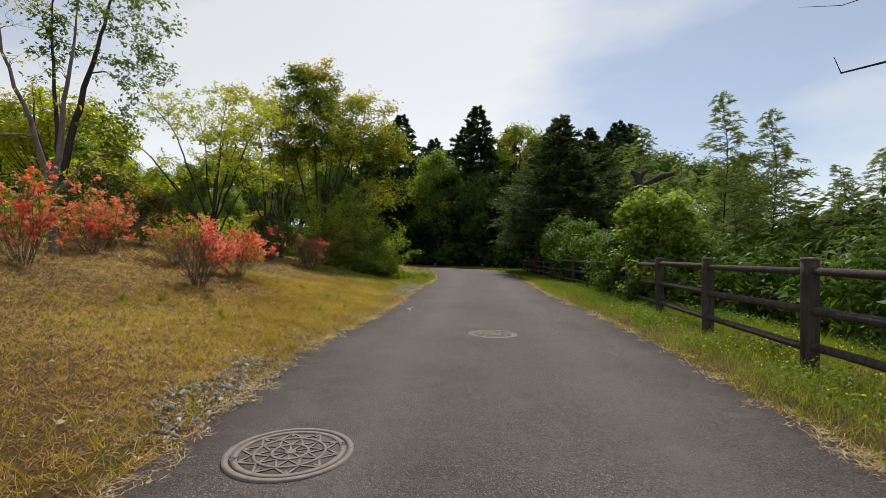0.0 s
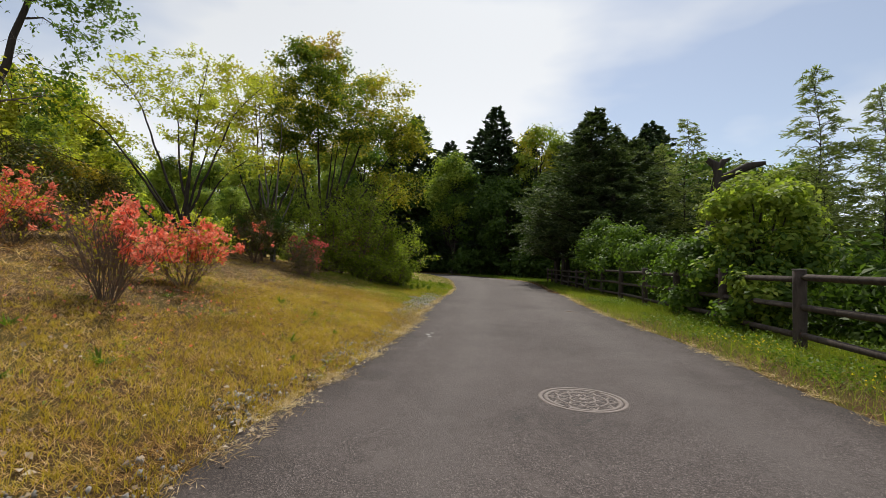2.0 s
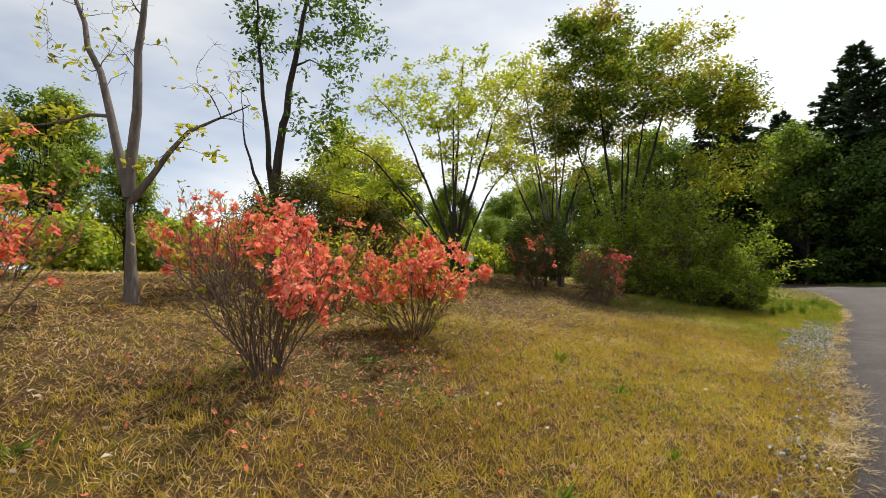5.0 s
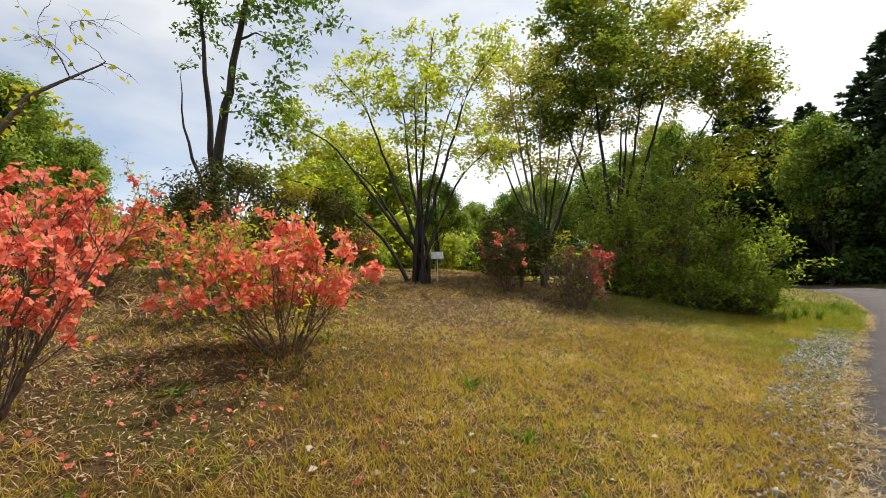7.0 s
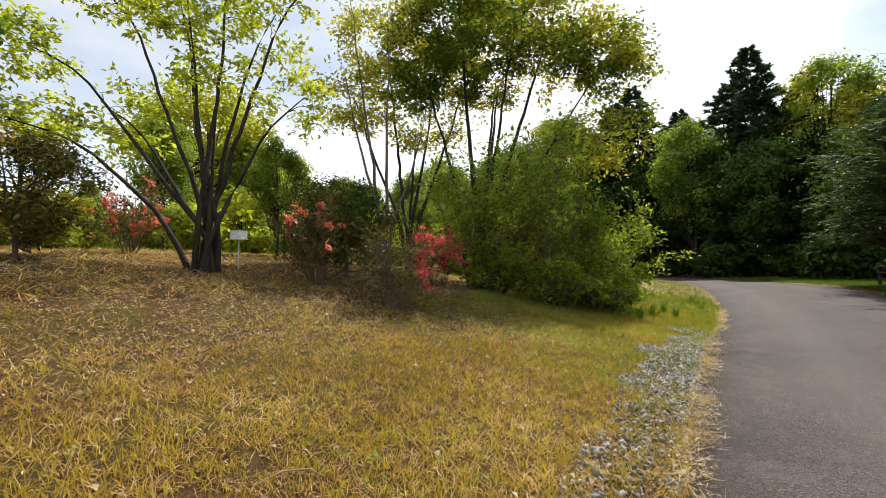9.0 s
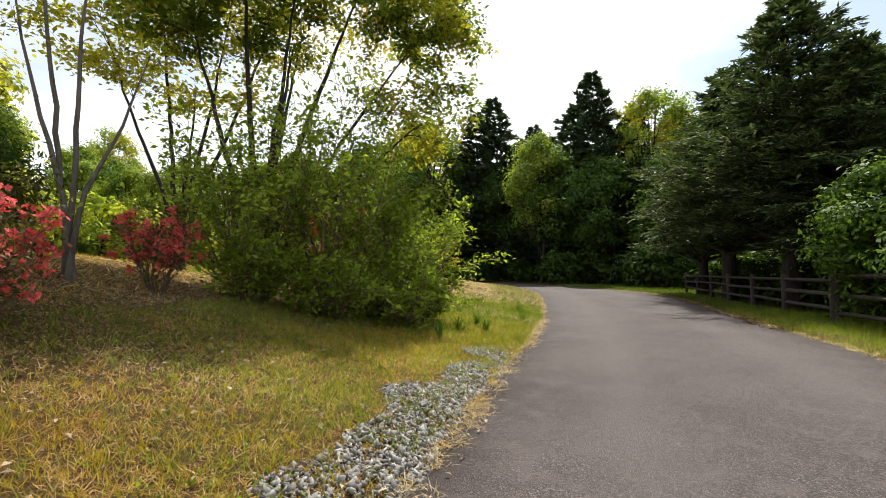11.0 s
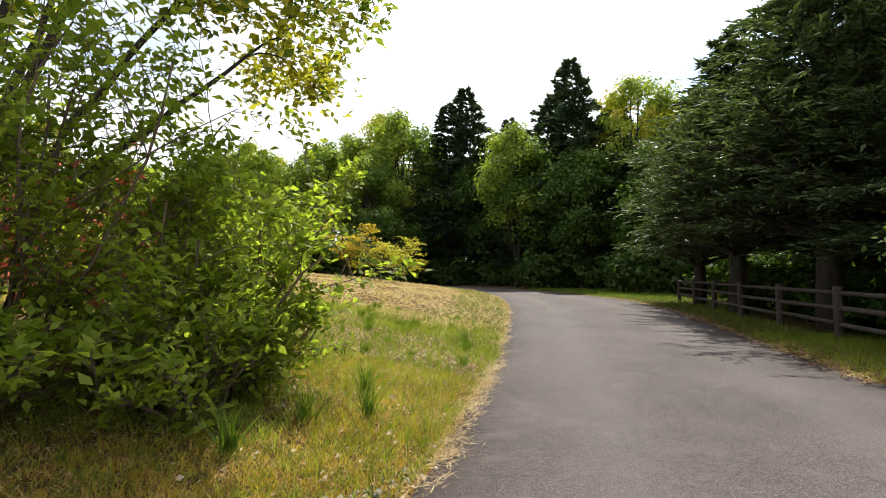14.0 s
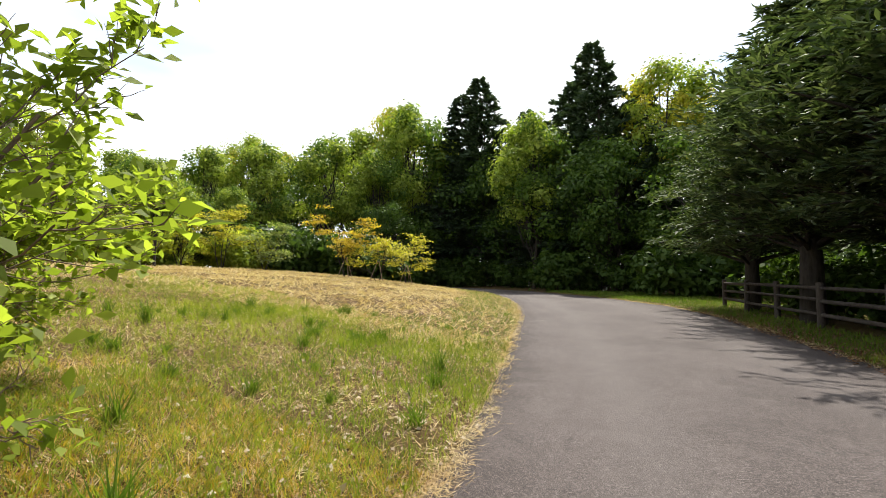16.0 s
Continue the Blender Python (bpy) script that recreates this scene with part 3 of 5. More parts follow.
def manhole(x, y, turn, label):
    root = thing("manhole_cover", label, "manhole cover", pose(x, y, 0.0, 0, 0, turn), "manhole covers in the road")
    R = 0.39
    v, q = ring_mesh(R - 0.035, R, -0.05, 0.016)
    part("frame", mesh_np("manhole_frame", v, q), M_IRON, root)
    v, q = ring_mesh(0.0005, R - 0.045, -0.05, 0.007)
    part("lid", mesh_np("manhole_lid", v, q), M_IRON_LOW, root)
    ribs = [ring_mesh(R - 0.085, R - 0.05, 0.0, 0.014), ring_mesh(0.205, 0.222, 0.0, 0.014), ring_mesh(0.10, 0.118, 0.0, 0.014), ring_mesh(0.001, 0.035, 0.0, 0.014)]
    for k in range(10):
        a = 2 * math.pi * k / 10
        h = math.pi / 10
        c, s = math.cos, math.sin
        ribs.append(bar(0.12 * c(a), 0.12 * s(a), 0.205 * c(a + h), 0.205 * s(a + h), 0.016, 0, 0.0135))
        ribs.append(bar(0.12 * c(a), 0.12 * s(a), 0.205 * c(a - h), 0.205 * s(a - h), 0.016, 0, 0.0132))
        ribs.append(bar(0.222 * c(a + h), 0.222 * s(a + h), 0.31 * c(a), 0.31 * s(a), 0.017, 0, 0.0135))
        ribs.append(bar(0.222 * c(a + h), 0.222 * s(a + h), 0.31 * c(a + 2 * h), 0.31 * s(a + 2 * h), 0.017, 0, 0.0132))
        ribs.append(bar(0.04 * c(a), 0.04 * s(a), 0.10 * c(a), 0.10 * s(a), 0.014, 0, 0.013))
        ribs.append(bar(0.25 * c(a), 0.25 * s(a), 0.31 * c(a), 0.31 * s(a), 0.02, 0, 0.013))
    v, q = joined(ribs)
    part("raised_pattern", mesh_np("manhole_pattern", v, q), M_IRON, root)
    for k in (0.4, 0.4 + math.pi):
        v, q = bar(0.318 * math.cos(k), 0.318 * math.sin(k), 0.338 * math.cos(k + 0.12), 0.338 * math.sin(k + 0.12), 0.03, 0.012, 0.0165)
        part("key_slot", mesh_np("key_slot", v, q), M_IRON_LOW, root)


manhole(-0.17, 6.40, 12, "round cast-iron manhole cover with raised star pattern")
manhole(0.255, 11.24, 40, "round cast-iron manhole cover with raised star pattern")

# ---- trees and shrubs of the mound ----


def at(x, y, turn=0.0, k=1.0, sink=0.0):
    return pose(x, y, ground_z(x, y) - sink, 0, 0, turn) @ Matrix.Diagonal((k, k, k, 1))


SPEC = dict(kids=4, shrink=0.62, angle=42, up=0.10, wander=0.10, bare=0.3)


def spec(**k):
    return {**SPEC, **k}


def bend(a, d, b, n, rng, wob):
    """A limb from a, setting out along d, to b."""
    a, d, b = np.asarray(a, float), np.asarray(d, float), np.asarray(b, float)
    ln = np.linalg.norm(b - a)
    c = a + d * ln * 0.45
    t = np.linspace(0, 1, n + 1)[:, None]
    p = (1 - t) ** 2 * a + 2 * t * (1 - t) * c + t * t * b
    p[1:-1] += rng.normal(size=(n - 1, 3)) * wob * ln
    return p


def shaped_tree(name, label, category, m, seed, stems, lobes, reach, mats, leaf, n_leaf, bark=None, twig=0.006, pad=(0.28, 0.1), group="", side_twigs=3, twig_len=0.35, thick=0.5, leaf_from=0.45):
    """A tree whose limbs grow from given stems into a crown of several leafy lobes.
    stems: (points, foot radius); lobes: (centre, radii, share, which of mats, leaf density); reach: number of branches."""
    rng = np.random.default_rng(seed)
    root = thing(name, label, category, m, group)
    pos, way, owner, where = [], [], [], []
    polys, foot_r, load, joint = [], [], [], []

    def add(pts, parent, f, r0=None):
        k = len(polys)
        d = unit(np.gradient(pts, axis=0))
        polys.append(pts)
        foot_r.append(r0)
        load.append(1.0)
        joint.append((parent, f))
        for i in range(1, len(pts)):
            pos.append(pts[i])
            way.append(d[i])
            owner.append(k)
            where.append(i / (len(pts) - 1))
        return k

    for pts, r0 in stems:
        pts = np.asarray(pts, float)
        s = np.r_[0, np.cumsum(np.linalg.norm(np.diff(pts, axis=0), axis=1))]
        t = np.linspace(0, s[-1], max(6, int(s[-1] / 0.3)))
        sm = np.stack([np.interp(t, s, pts[:, c]) for c in range(3)], 1)
        sm[1:-1] = 0.25 * sm[:-2] + 0.5 * sm[1:-1] + 0.25 * sm[2:]
        sm[1:-1] += rng.normal(size=(len(sm) - 2, 3)) * 0.012
        add(sm, -1, 0, r0)
    share = np.array([l[2] for l in lobes], float)
    goal, kind = [], []
    for k, l in enumerate(lobes):
        for _ in range(max(1, int(reach * share[k] / share.sum()))):
            o = unit(rng.normal(size=3)) * rng.uniform(0.15, 1.0) ** 0.5
            goal.append(np.array(l[0]) + o * np.array(l[1]))
            kind.append(k)
    goal, kind = np.array(goal), np.array(kind)
    P0 = np.array(pos)
    near = np.array([np.linalg.norm(P0 - g, axis=1).min() for g in goal])
    ends = []
    for g in np.argsort(near):
        A = np.array(pos)
        v = goal[g] - A
        dist = np.linalg.norm(v, axis=1)
        along = (v * np.array(way)).sum(1) / (dist + 1e-6)
        i = int(np.argmin(dist * (1.35 - 0.35 * along) + 0.9 * np.maximum(-v[:, 2] + 0.1, 0) + 0.25 * (np.array(where) < 0.3)))
        pts = bend(A[i], way[i], goal[g], 5, rng, 0.03)
        k = add(pts, owner[i], where[i])
        ends.append((k, kind[g]))
        up = owner[i]
        while up >= 0:
            load[up] += 1
            up = joint[up][0]
    out = []
    radius = []
    for k, pts in enumerate(polys):
        if foot_r[k] is not None:
            r0, r1 = foot_r[k], max(foot_r[k] * 0.16, twig)
        else:
            up, f = joint[k]
            r0 = min(twig * load[k] ** thick * 1.5, (radius[up][0] * (1 - f) + radius[up][1] * f) * 0.85 + 0.001)
            r1 = min(twig * 0.6, r0 * 0.6)
        radius.append((r0, r1))
        out.append((pts, np.linspace(r0, r1, len(pts))))
    lp, ld, lk = [], [], []
    for k, lobe in ends:
        pts = polys[k]
        for _ in range(side_twigs):
            f = rng.uniform(0.35, 0.98)
            i = min(int(f * 5), 4)
            d = unit(unit(pts[-1] - pts[0]) * 0.7 + rng.normal(size=3) * np.array([0.7, 0.7, 0.4]))
            q = bend(pts[i + 1], d, pts[i + 1] + d * twig_len * rng.uniform(0.6, 1.3) + np.array([0, 0, -0.04]), 3, rng, 0.06)
            out.append((q, np.linspace(twig * 0.6, twig * 0.25, 4)))
            for a in (1, 2, 3):
                lp.append(q[a])
                ld.append(d)
                lk.append(lobe)
        for a in range(int(leaf_from * 5) + 1, 6):
            lp.append(pts[a])
            ld.append(unit(pts[-1] - pts[0]))
            lk.append(lobe)
    v, q = tubes(out, 7)
    part("trunk", mesh_np(name + "_wood", v, q, smooth=True), bark or M_BARK_DARK, root)
    lp, ld, lk = np.array(lp), np.array(ld), np.array(lk)
    dens = np.array([l[4] for l in lobes], float)[lk]
    pick = rng.choice(len(lp), n_leaf, p=dens / dens.sum())
    at_ = lp[pick] + rng.normal(size=(n_leaf, 3)) * np.array([pad[0], pad[0], pad[1]])
    first = np.array([l[3] for l in lobes], float)[lk[pick]]
    mix = first + 0.35 * np.sin(at_[:, 0] * 1.9 + at_[:, 2] * 2.3) + 0.22 * rng.normal(size=n_leaf)
    which = np.clip(np.round(mix), 0, len(mats) - 1).astype(int)
    for k, mat in enumerate(mats):
        sel = which == k
        if sel.any():
            v, q = leaf_quads(rng, at_[sel], along=ld[pick][sel] * 0.3, **leaf)
            tagged(part("crown", mesh_np(name + "_leaves", v, q), mat, root), kind="stuff")
    return root


# the broad many-stemmed tree behind the green shrubs
MAPLE = [((-0.4, 0, 7.8), (1.45, 1.4, 1.55), 5, 0.25, 1.2), ((-1.35, 0, 5.7), (1.0, 1.2, 1.25), 3, 0.0, 1.2), ((2.3, 0.3, 7.4), (1.6, 1.5, 1.25), 4, 1.1, 0.8),
         ((3.5, 0, 5.9), (1.25, 1.5, 0.85), 4, 0.45, 1.1), ((3.35, -0.2, 3.7), (1.25, 1.4, 0.6), 2.5, 0.55, 0.75), ((0.7, 0.3, 5.5), (1.2, 1.3, 0.8), 2, 0.2, 0.6),
         ((0.9, 1.7, 6.4), (2.0, 1.2, 1.6), 3, 1.3, 0.8), ((0.8, -1.6, 6.2), (1.7, 1.0, 1.2), 3, 0.1, 1.0), ((-0.3, 0.2, 9.1), (0.7, 0.7, 0.5), 1.5, 1.7, 0.9)]
m_stems = []
r21 = np.random.default_rng(21)
for k, l in enumerate(MAPLE[:8]):
    c = np.array(l[0])
    a = 2.4 * k
    foot = np.array([0.24 * math.cos(a), 0.24 * math.sin(a), -0.2])
    m_stems.append(([foot, foot * 1.1 + [c[0] * 0.1, c[1] * 0.1, 0.9], [c[0] * 0.3, c[1] * 0.3, c[2] * 0.36], [c[0] * 0.62, c[1] * 0.62, c[2] * 0.66], c * 0.93], 0.085 * r21.uniform(0.8, 1.1)))
shaped_tree("maple_tree", "broad many-stemmed maple with green and golden leaves", "tree", at(-10.1, 23.2, 47), 21, m_stems, MAPLE, 240, [M_LEAF_MAPLE, M_LEAF_YELLOW, M_LEAF_GOLD],
            dict(size=0.125, aspect=0.55, flat=0.55, droop=0.25), 34000, pad=(0.12, 0.07), side_twigs=7, twig_len=0.5)
YOUNG = [((-0.4, 0, 4.3), (1.2, 1.1, 1.1), 4, 0, 1.0), ((0.9, 0.3, 4.2), (1.0, 1.0, 1.2), 3, 0, 1.0), ((1.4, 0, 2.7), (0.7, 0.9, 0.7), 2, 0, 0.6), ((-2.6, -0.2, 3.6), (0.8, 0.7, 0.5), 2, 0, 1.3),
         ((-3.0, 0, 2.5), (1.2, 0.6, 0.35), 2.5, 0, 1.4), ((-1.5, 0.2, 2.6), (0.8, 0.8, 0.7), 2, 0, 1.0), ((0.2, -1.0, 3.6), (0.9, 0.7, 1.0), 2, 0, 0.9), ((0.4, 0.2, 5.5), (0.8, 0.7, 0.5), 1.5, 0, 0.6), ((-1.7, 0.1, 4.7), (0.7, 0.8, 0.6), 1.5, 0, 0.9),
         ((1.7, 0.1, 4.9), (0.6, 0.7, 0.8), 1.5, 0, 0.9), ((0.1, 0.2, 2.9), (0.8, 0.9, 0.6), 2, 0, 0.8)]
y_stems = []
for k, l in enumerate(YOUNG):
    c = np.array(l[0])
    a = 2.4 * k
    foot = np.array([0.2 * math.cos(a), 0.2 * math.sin(a), -0.2])
    y_stems.append(([foot, foot * 1.15 + [c[0] * 0.08, c[1] * 0.1, 0.8], [c[0] * 0.34, c[1] * 0.34, c[2] * 0.5], c * np.array([0.7, 0.7, 0.86]), c * np.array([1.1, 1.05, 1.03])], 0.05))
shaped_tree("young_tree", "slender light-green tree with several thin stems", "tree", at(-10.35, 16.8, 46), 22, y_stems, YOUNG, 190, [M_LEAF_SPRING],
            dict(size=0.105, aspect=0.46, flat=0.45, droop=0.25), 9500, pad=(0.06, 0.05), twig=0.005, side_twigs=3, twig_len=0.3)
shaped_tree("two_trunk_tree", "two-trunked tree with dark bark and fresh leaves", "tree", at(-11.85, 13.05, 47), 23,
            [([(0.06, 0, -0.2), (0.0, 0, 1.7), (0.16, 0, 2.7), (0.36, 0, 3.9), (0.8, 0, 5.9), (1.1, 0, 7.6)], 0.13), ([(0.0, 0.1, 1.2), (-0.12, 0.12, 2.2), (-0.2, 0.1, 3.4), (-0.3, 0, 5.2), (-0.35, 0, 7.2)], 0.075),
             ([(-0.02, -0.05, 1.3), (-0.4, -0.1, 2.2), (-0.62, -0.1, 3.1), (-0.66, -0.1, 3.9)], 0.045)],
            [((0.4, 0, 6.6), (1.0, 1.0, 1.5), 4, 0, 1.0), ((1.6, 0, 4.9), (0.9, 0.9, 0.9), 3, 0, 0.9), ((0.95, 0, 3.3), (0.6, 0.7, 0.9), 2.5, 0, 0.7), ((-0.3, 0, 5.2), (0.5, 0.6, 1.2), 2, 0, 0.7),
             ((1.9, 0.2, 6.6), (0.8, 0.9, 0.8), 2, 0, 0.8), ((0.5, 0.3, 8.0), (0.9, 0.9, 0.6), 2, 0, 0.9), ((-0.9, 0, 6.4), (0.5, 0.6, 0.8), 1, 0, 0.2)],
            150, [M_LEAF_GREEN], dict(size=0.115, aspect=0.5, flat=0.3, droop=0.35), 4800, pad=(0.07, 0.06), twig=0.006)
shaped_tree("bare_tree", "grey-barked forked tree just coming into leaf", "tree", at(-8.1, 10.32, 47.7), 24,
            [([(0, 0, -0.2), (0.01, 0.01, 0.6), (-0.02, 0, 1.3)], 0.1), ([(-0.02, 0, 1.2), (-0.2, 0.03, 1.75), (-0.27, 0.03, 2.2), (-0.5, 0.05, 2.9), (-0.77, 0.05, 3.5), (-0.95, 0.1, 4.7)], 0.062),
             ([(-0.02, 0, 1.2), (0.06, -0.04, 1.8), (0.09, -0.06, 2.4), (0.21, -0.05, 3.5), (0.3, 0, 5.0)], 0.068), ([(0, 0, 1.15), (0.2, 0.05, 1.35), (0.38, 0.08, 1.7), (0.48, 0.1, 2.0), (0.85, 0.14, 2.05), (1.3, 0.2, 2.25)], 0.046),
             ([(-0.27, 0.03, 2.2), (-0.55, -0.05, 2.22), (-0.9, -0.1, 2.12), (-1.5, -0.1, 2.1)], 0.024)],
            [((-1.3, 0, 2.35), (0.5, 0.5, 0.35), 2, 0, 2.0), ((-0.6, 0, 3.2), (0.6, 0.5, 0.7), 3, 0, 0.5), ((0.1, 0, 3.3), (0.4, 0.5, 0.8), 2, 0, 0.1), ((0.55, 0, 1.75), (0.35, 0.4, 0.4), 1, 0, 1.6),
             ((1.05, 0.1, 2.5), (0.5, 0.6, 0.5), 3, 0, 0.2), ((-0.6, 0, 4.6), (0.8, 0.8, 0.5), 2, 0, 0.6), ((0.4, 0, 4.8), (0.7, 0.7, 0.6), 2, 0, 0.3)],
            75, [M_LEAF_YELLOW], dict(size=0.085, aspect=0.5, flat=0.3), 620, bark=M_BARK_ASH, pad=(0.04, 0.03), twig=0.0045, twig_len=0.2)
THIN = [((-0.8, 0, 4.2), (0.6, 0.6, 1.0), 2, 0, 1.0), ((0.1, 0, 5.2), (0.6, 0.6, 0.9), 3, 0, 1.0), ((0.8, 0.2, 3.2), (0.5, 0.6, 0.7), 2, 0, 0.6), ((-0.7, 0.2, 5.8), (0.6, 0.6, 0.6), 2, 0, 1.2)]
shaped_tree("thin_tree", "thin almost leafless tree with upright stems", "tree", at(-9.95, 20.1, 46), 25,
            [([(0.1 * math.cos(2.4 * k), 0.1 * math.sin(2.4 * k), -0.2), (l[0][0] * 0.15, l[0][1] * 0.15, 1.2), (l[0][0] * 0.6, l[0][1] * 0.6, l[0][2] * 0.62), l[0]], 0.048) for k, l in enumerate(THIN)],
            THIN, 52, [M_LEAF_YELLOW], dict(size=0.09, aspect=0.5, flat=0.3), 1100, bark=M_BARK_ASH, pad=(0.08, 0.06), twig=0.005)
TALL = [((-0.6, 0, 7.4), (1.5, 1.4, 1.3), 3, 0, 1.0), ((1.0, 0, 6.4), (1.4, 1.4, 1.2), 3, 0, 1.0), ((-1.6, 0, 5.4), (1.2, 1.2, 1.0), 3, 0, 1.0), ((0.3, 0, 4.4), (1.6, 1.3, 0.8), 2, 0, 0.8), ((2.4, 0, 7.4), (1.2, 1.2, 1.0), 2, 0, 0.8)]
shaped_tree("yellow_tree", "tall tree with pale yellow spring leaves", "tree", at(-13.2, 23.6, 46), 26,
            [([(0.15 * math.cos(2.4 * k), 0.15 * math.sin(2.4 * k), -0.2), (l[0][0] * 0.15, 0, 1.6), (l[0][0] * 0.6, 0.1, l[0][2] * 0.62), l[0]], 0.07) for k, l in enumerate(TALL)],
            TALL, 120, [M_LEAF_YELLOW], dict(size=0.13, aspect=0.6, flat=0.5), 9000, pad=(0.2, 0.08), twig=0.006)
clump_tree("yellow_tree", "round tree with pale yellow-green spring leaves", at(-24.0, 21.4), 27, 8.3, 3.7, 0.22, 60, 0.75, M_LEAF_SPRING, 12000, dict(size=0.2, aspect=0.6, flat=0.45),
           second=(M_LEAF_YELLOW, lambda p, r, k: (k % 3 == 0)))


def azalea(x, y, seed, h, r, flowers, leaves, mat=None, leaf_mat=None, label="azalea bush in coral-red bloom on thin bare stems", size=0.032, flower_at=None, stems=20, turn=None):
    root, tips, rng = fork_tree("azalea", label, "bush", at(x, y, seed * 37 % 360 if turn is None else turn), seed, stems, h, 0.009, 2,
                                spec(kids=5, angle=36, shrink=0.4, bare=0.25, up=0.08, wander=0.13), leaf_mat or M_LEAF_YELLOW, dict(size=0.055, aspect=0.45, flat=0.3), leaves,
                                lean=r / h * 0.8, bark=M_TWIG, cluster=0.05, sides=4, stem_h=0.8, group="azaleas on the mound")
    top = tips[tips[:, 2] > h * 0.2]
    if flower_at is not None:
        top = top[flower_at(top)]
    n = flowers
    n = int(n * 0.85)
    heads = top[rng.integers(0, len(top), n // 7)]
    pos = heads[rng.integers(0, len(heads), n)] + rng.normal(size=(n, 3)) * 0.03
    v, q = florets(rng, pos, size)
    tagged(part("blossom", mesh_np("azalea_blossom", v, q), mat or M_FLOWER, root, "coral-red open flowers" if mat is None else "rose-red open flowers"), kind="stuff")
    return root


azalea(-5.35, 11.05, 41, 1.45, 0.62, 760, 260, size=0.034, label="leggy azalea bush with coral flowers and bare lower stems", stems=30, turn=48,
       flower_at=lambda p: (p[:, 2] > 0.35) & (p[:, 0] + 0.35 * p[:, 2] > 0.35))
azalea(-5.95, 12.75, 42, 1.35, 1.05, 1700, 1500, size=0.034, turn=48, stems=24, flower_at=lambda p: p[:, 2] > 0.4)
azalea(-8.45, 11.3, 43, 1.65, 1.15, 1400, 1500, size=0.034)
azalea(-6.95, 9.15, 40, 1.75, 1.05, 1200, 1300, size=0.034)
azalea(-9.3, 12.3, 39, 1.5, 1.0, 600, 1500, size=0.034, leaf_mat=M_LEAF_OLIVE)
azalea(-7.5, 12.6, 44, 1.35, 0.95, 520, 1700, size=0.032)
azalea(-10.9, 9.0, 45, 1.3, 0.9, 400, 900)
azalea(-12.4, 16.2, 46, 1.5, 0.9, 500, 1500, leaf_mat=M_LEAF_OLIVE)
azalea(-9.3, 20.9, 47, 1.5, 1.0, 1100, 1200, M_FLOWER_PINK, M_LEAF_OLIVE, "azalea bush in rose-red bloom below the maple")
azalea(-7.45, 18.3, 48, 1.35, 0.85, 380, 1800, M_FLOWER_PINK, M_LEAF_OLIVE, "twiggy brown-leaved azalea with rose flowers on one side", stems=30, turn=48, flower_at=lambda p: p[:, 0] > 0.25)
azalea(-9.0, 23.9, 49, 2.4, 0.9, 950, 400, M_FLOWER, M_LEAF_GREEN, "azalea flowering inside the green shrubs", size=0.038)


clump_tree("rhododendron", "dense olive rhododendron with a few red blooms", at(-9.25, 18.65, 20), 51, 1.95, 1.0, 0.0, 40, 0.3, M_LEAF_OLIVE, 9000, dict(size=0.085, aspect=0.32, flat=0.25), category="bush", trunk_r=0.04, second=(M_LEAF_DEEP, lambda p, r, k: (k % 2 == 0)), bark=M_TWIG)
azalea(-8.75, 17.8, 50, 1.6, 0.8, 150, 2200, None, M_LEAF_OLIVE, "olive-leaved azalea with a few large coral blooms", size=0.05)
clump_tree("rhododendron", "dense olive evergreen bush", at(-10.6, 13.1, 20), 52, 2.3, 1.1, 0.0, 42, 0.3, M_LEAF_OLIVE, 9000, dict(size=0.085, aspect=0.32, flat=0.25), category="bush", trunk_r=0.04, second=(M_LEAF_DEEP, lambda p, r, k: (k % 3 == 0)), bark=M_TWIG)
clump_tree("rhododendron", "evergreen bush with yellow new leaves", at(-10.9, 14.6, 20), 53, 1.9, 1.1, 0.0, 40, 0.3, M_LEAF_OLIVE, 8000, dict(size=0.085, aspect=0.32, flat=0.25), category="bush", trunk_r=0.04, second=(M_LEAF_GOLD, lambda p, r, k: (k % 3 == 0)), bark=M_TWIG)
BUSH_LEAF = dict(size=0.1, aspect=0.52, flat=0.4)


def leafy(x, y, seed, h, r, mat, n, label, leaf=None, stems=12, cluster=0.055, kids=4, name="green_bush"):
    """A loose bush of long leafy shoots."""
    return fork_tree(name, label, "bush", at(x, y, seed * 53 % 360), seed, stems, h, 0.022, 3, spec(kids=kids, angle=40, shrink=0.58, bare=0.1, up=0.05, wander=0.13), mat, leaf or BUSH_LEAF, n,
                     lean=r / h * 1.15, bark=M_TWIG, cluster=cluster, sides=4, stem_h=0.74)


leafy(-7.65, 24.6, 54, 2.7, 1.0, M_LEAF_BUSH, 6300, "big leafy green bush beside the road")
leafy(-8.15, 23.0, 55, 4.0, 0.95, M_LEAF_BUSH, 5600, "big leafy green bush beside the road")
leafy(-9.1, 25.4, 56, 2.6, 1.0, M_LEAF_BUSH, 5000, "big leafy green bush beside the road")
leafy(-9.2, 22.3, 57, 3.0, 1.2, M_LEAF_BUSH, 5500, "leafy green bush under the maple")
for k, (x, y) in enumerate(((-7.1, 23.9), (-7.25, 24.5), (-7.7, 22.7), (-8.6, 22.0))):
    leafy(x, y, 581 + k, 1.3, 0.7, M_LEAF_BUSH, 2500, "low dense leafy bush at the roadside", stems=14)

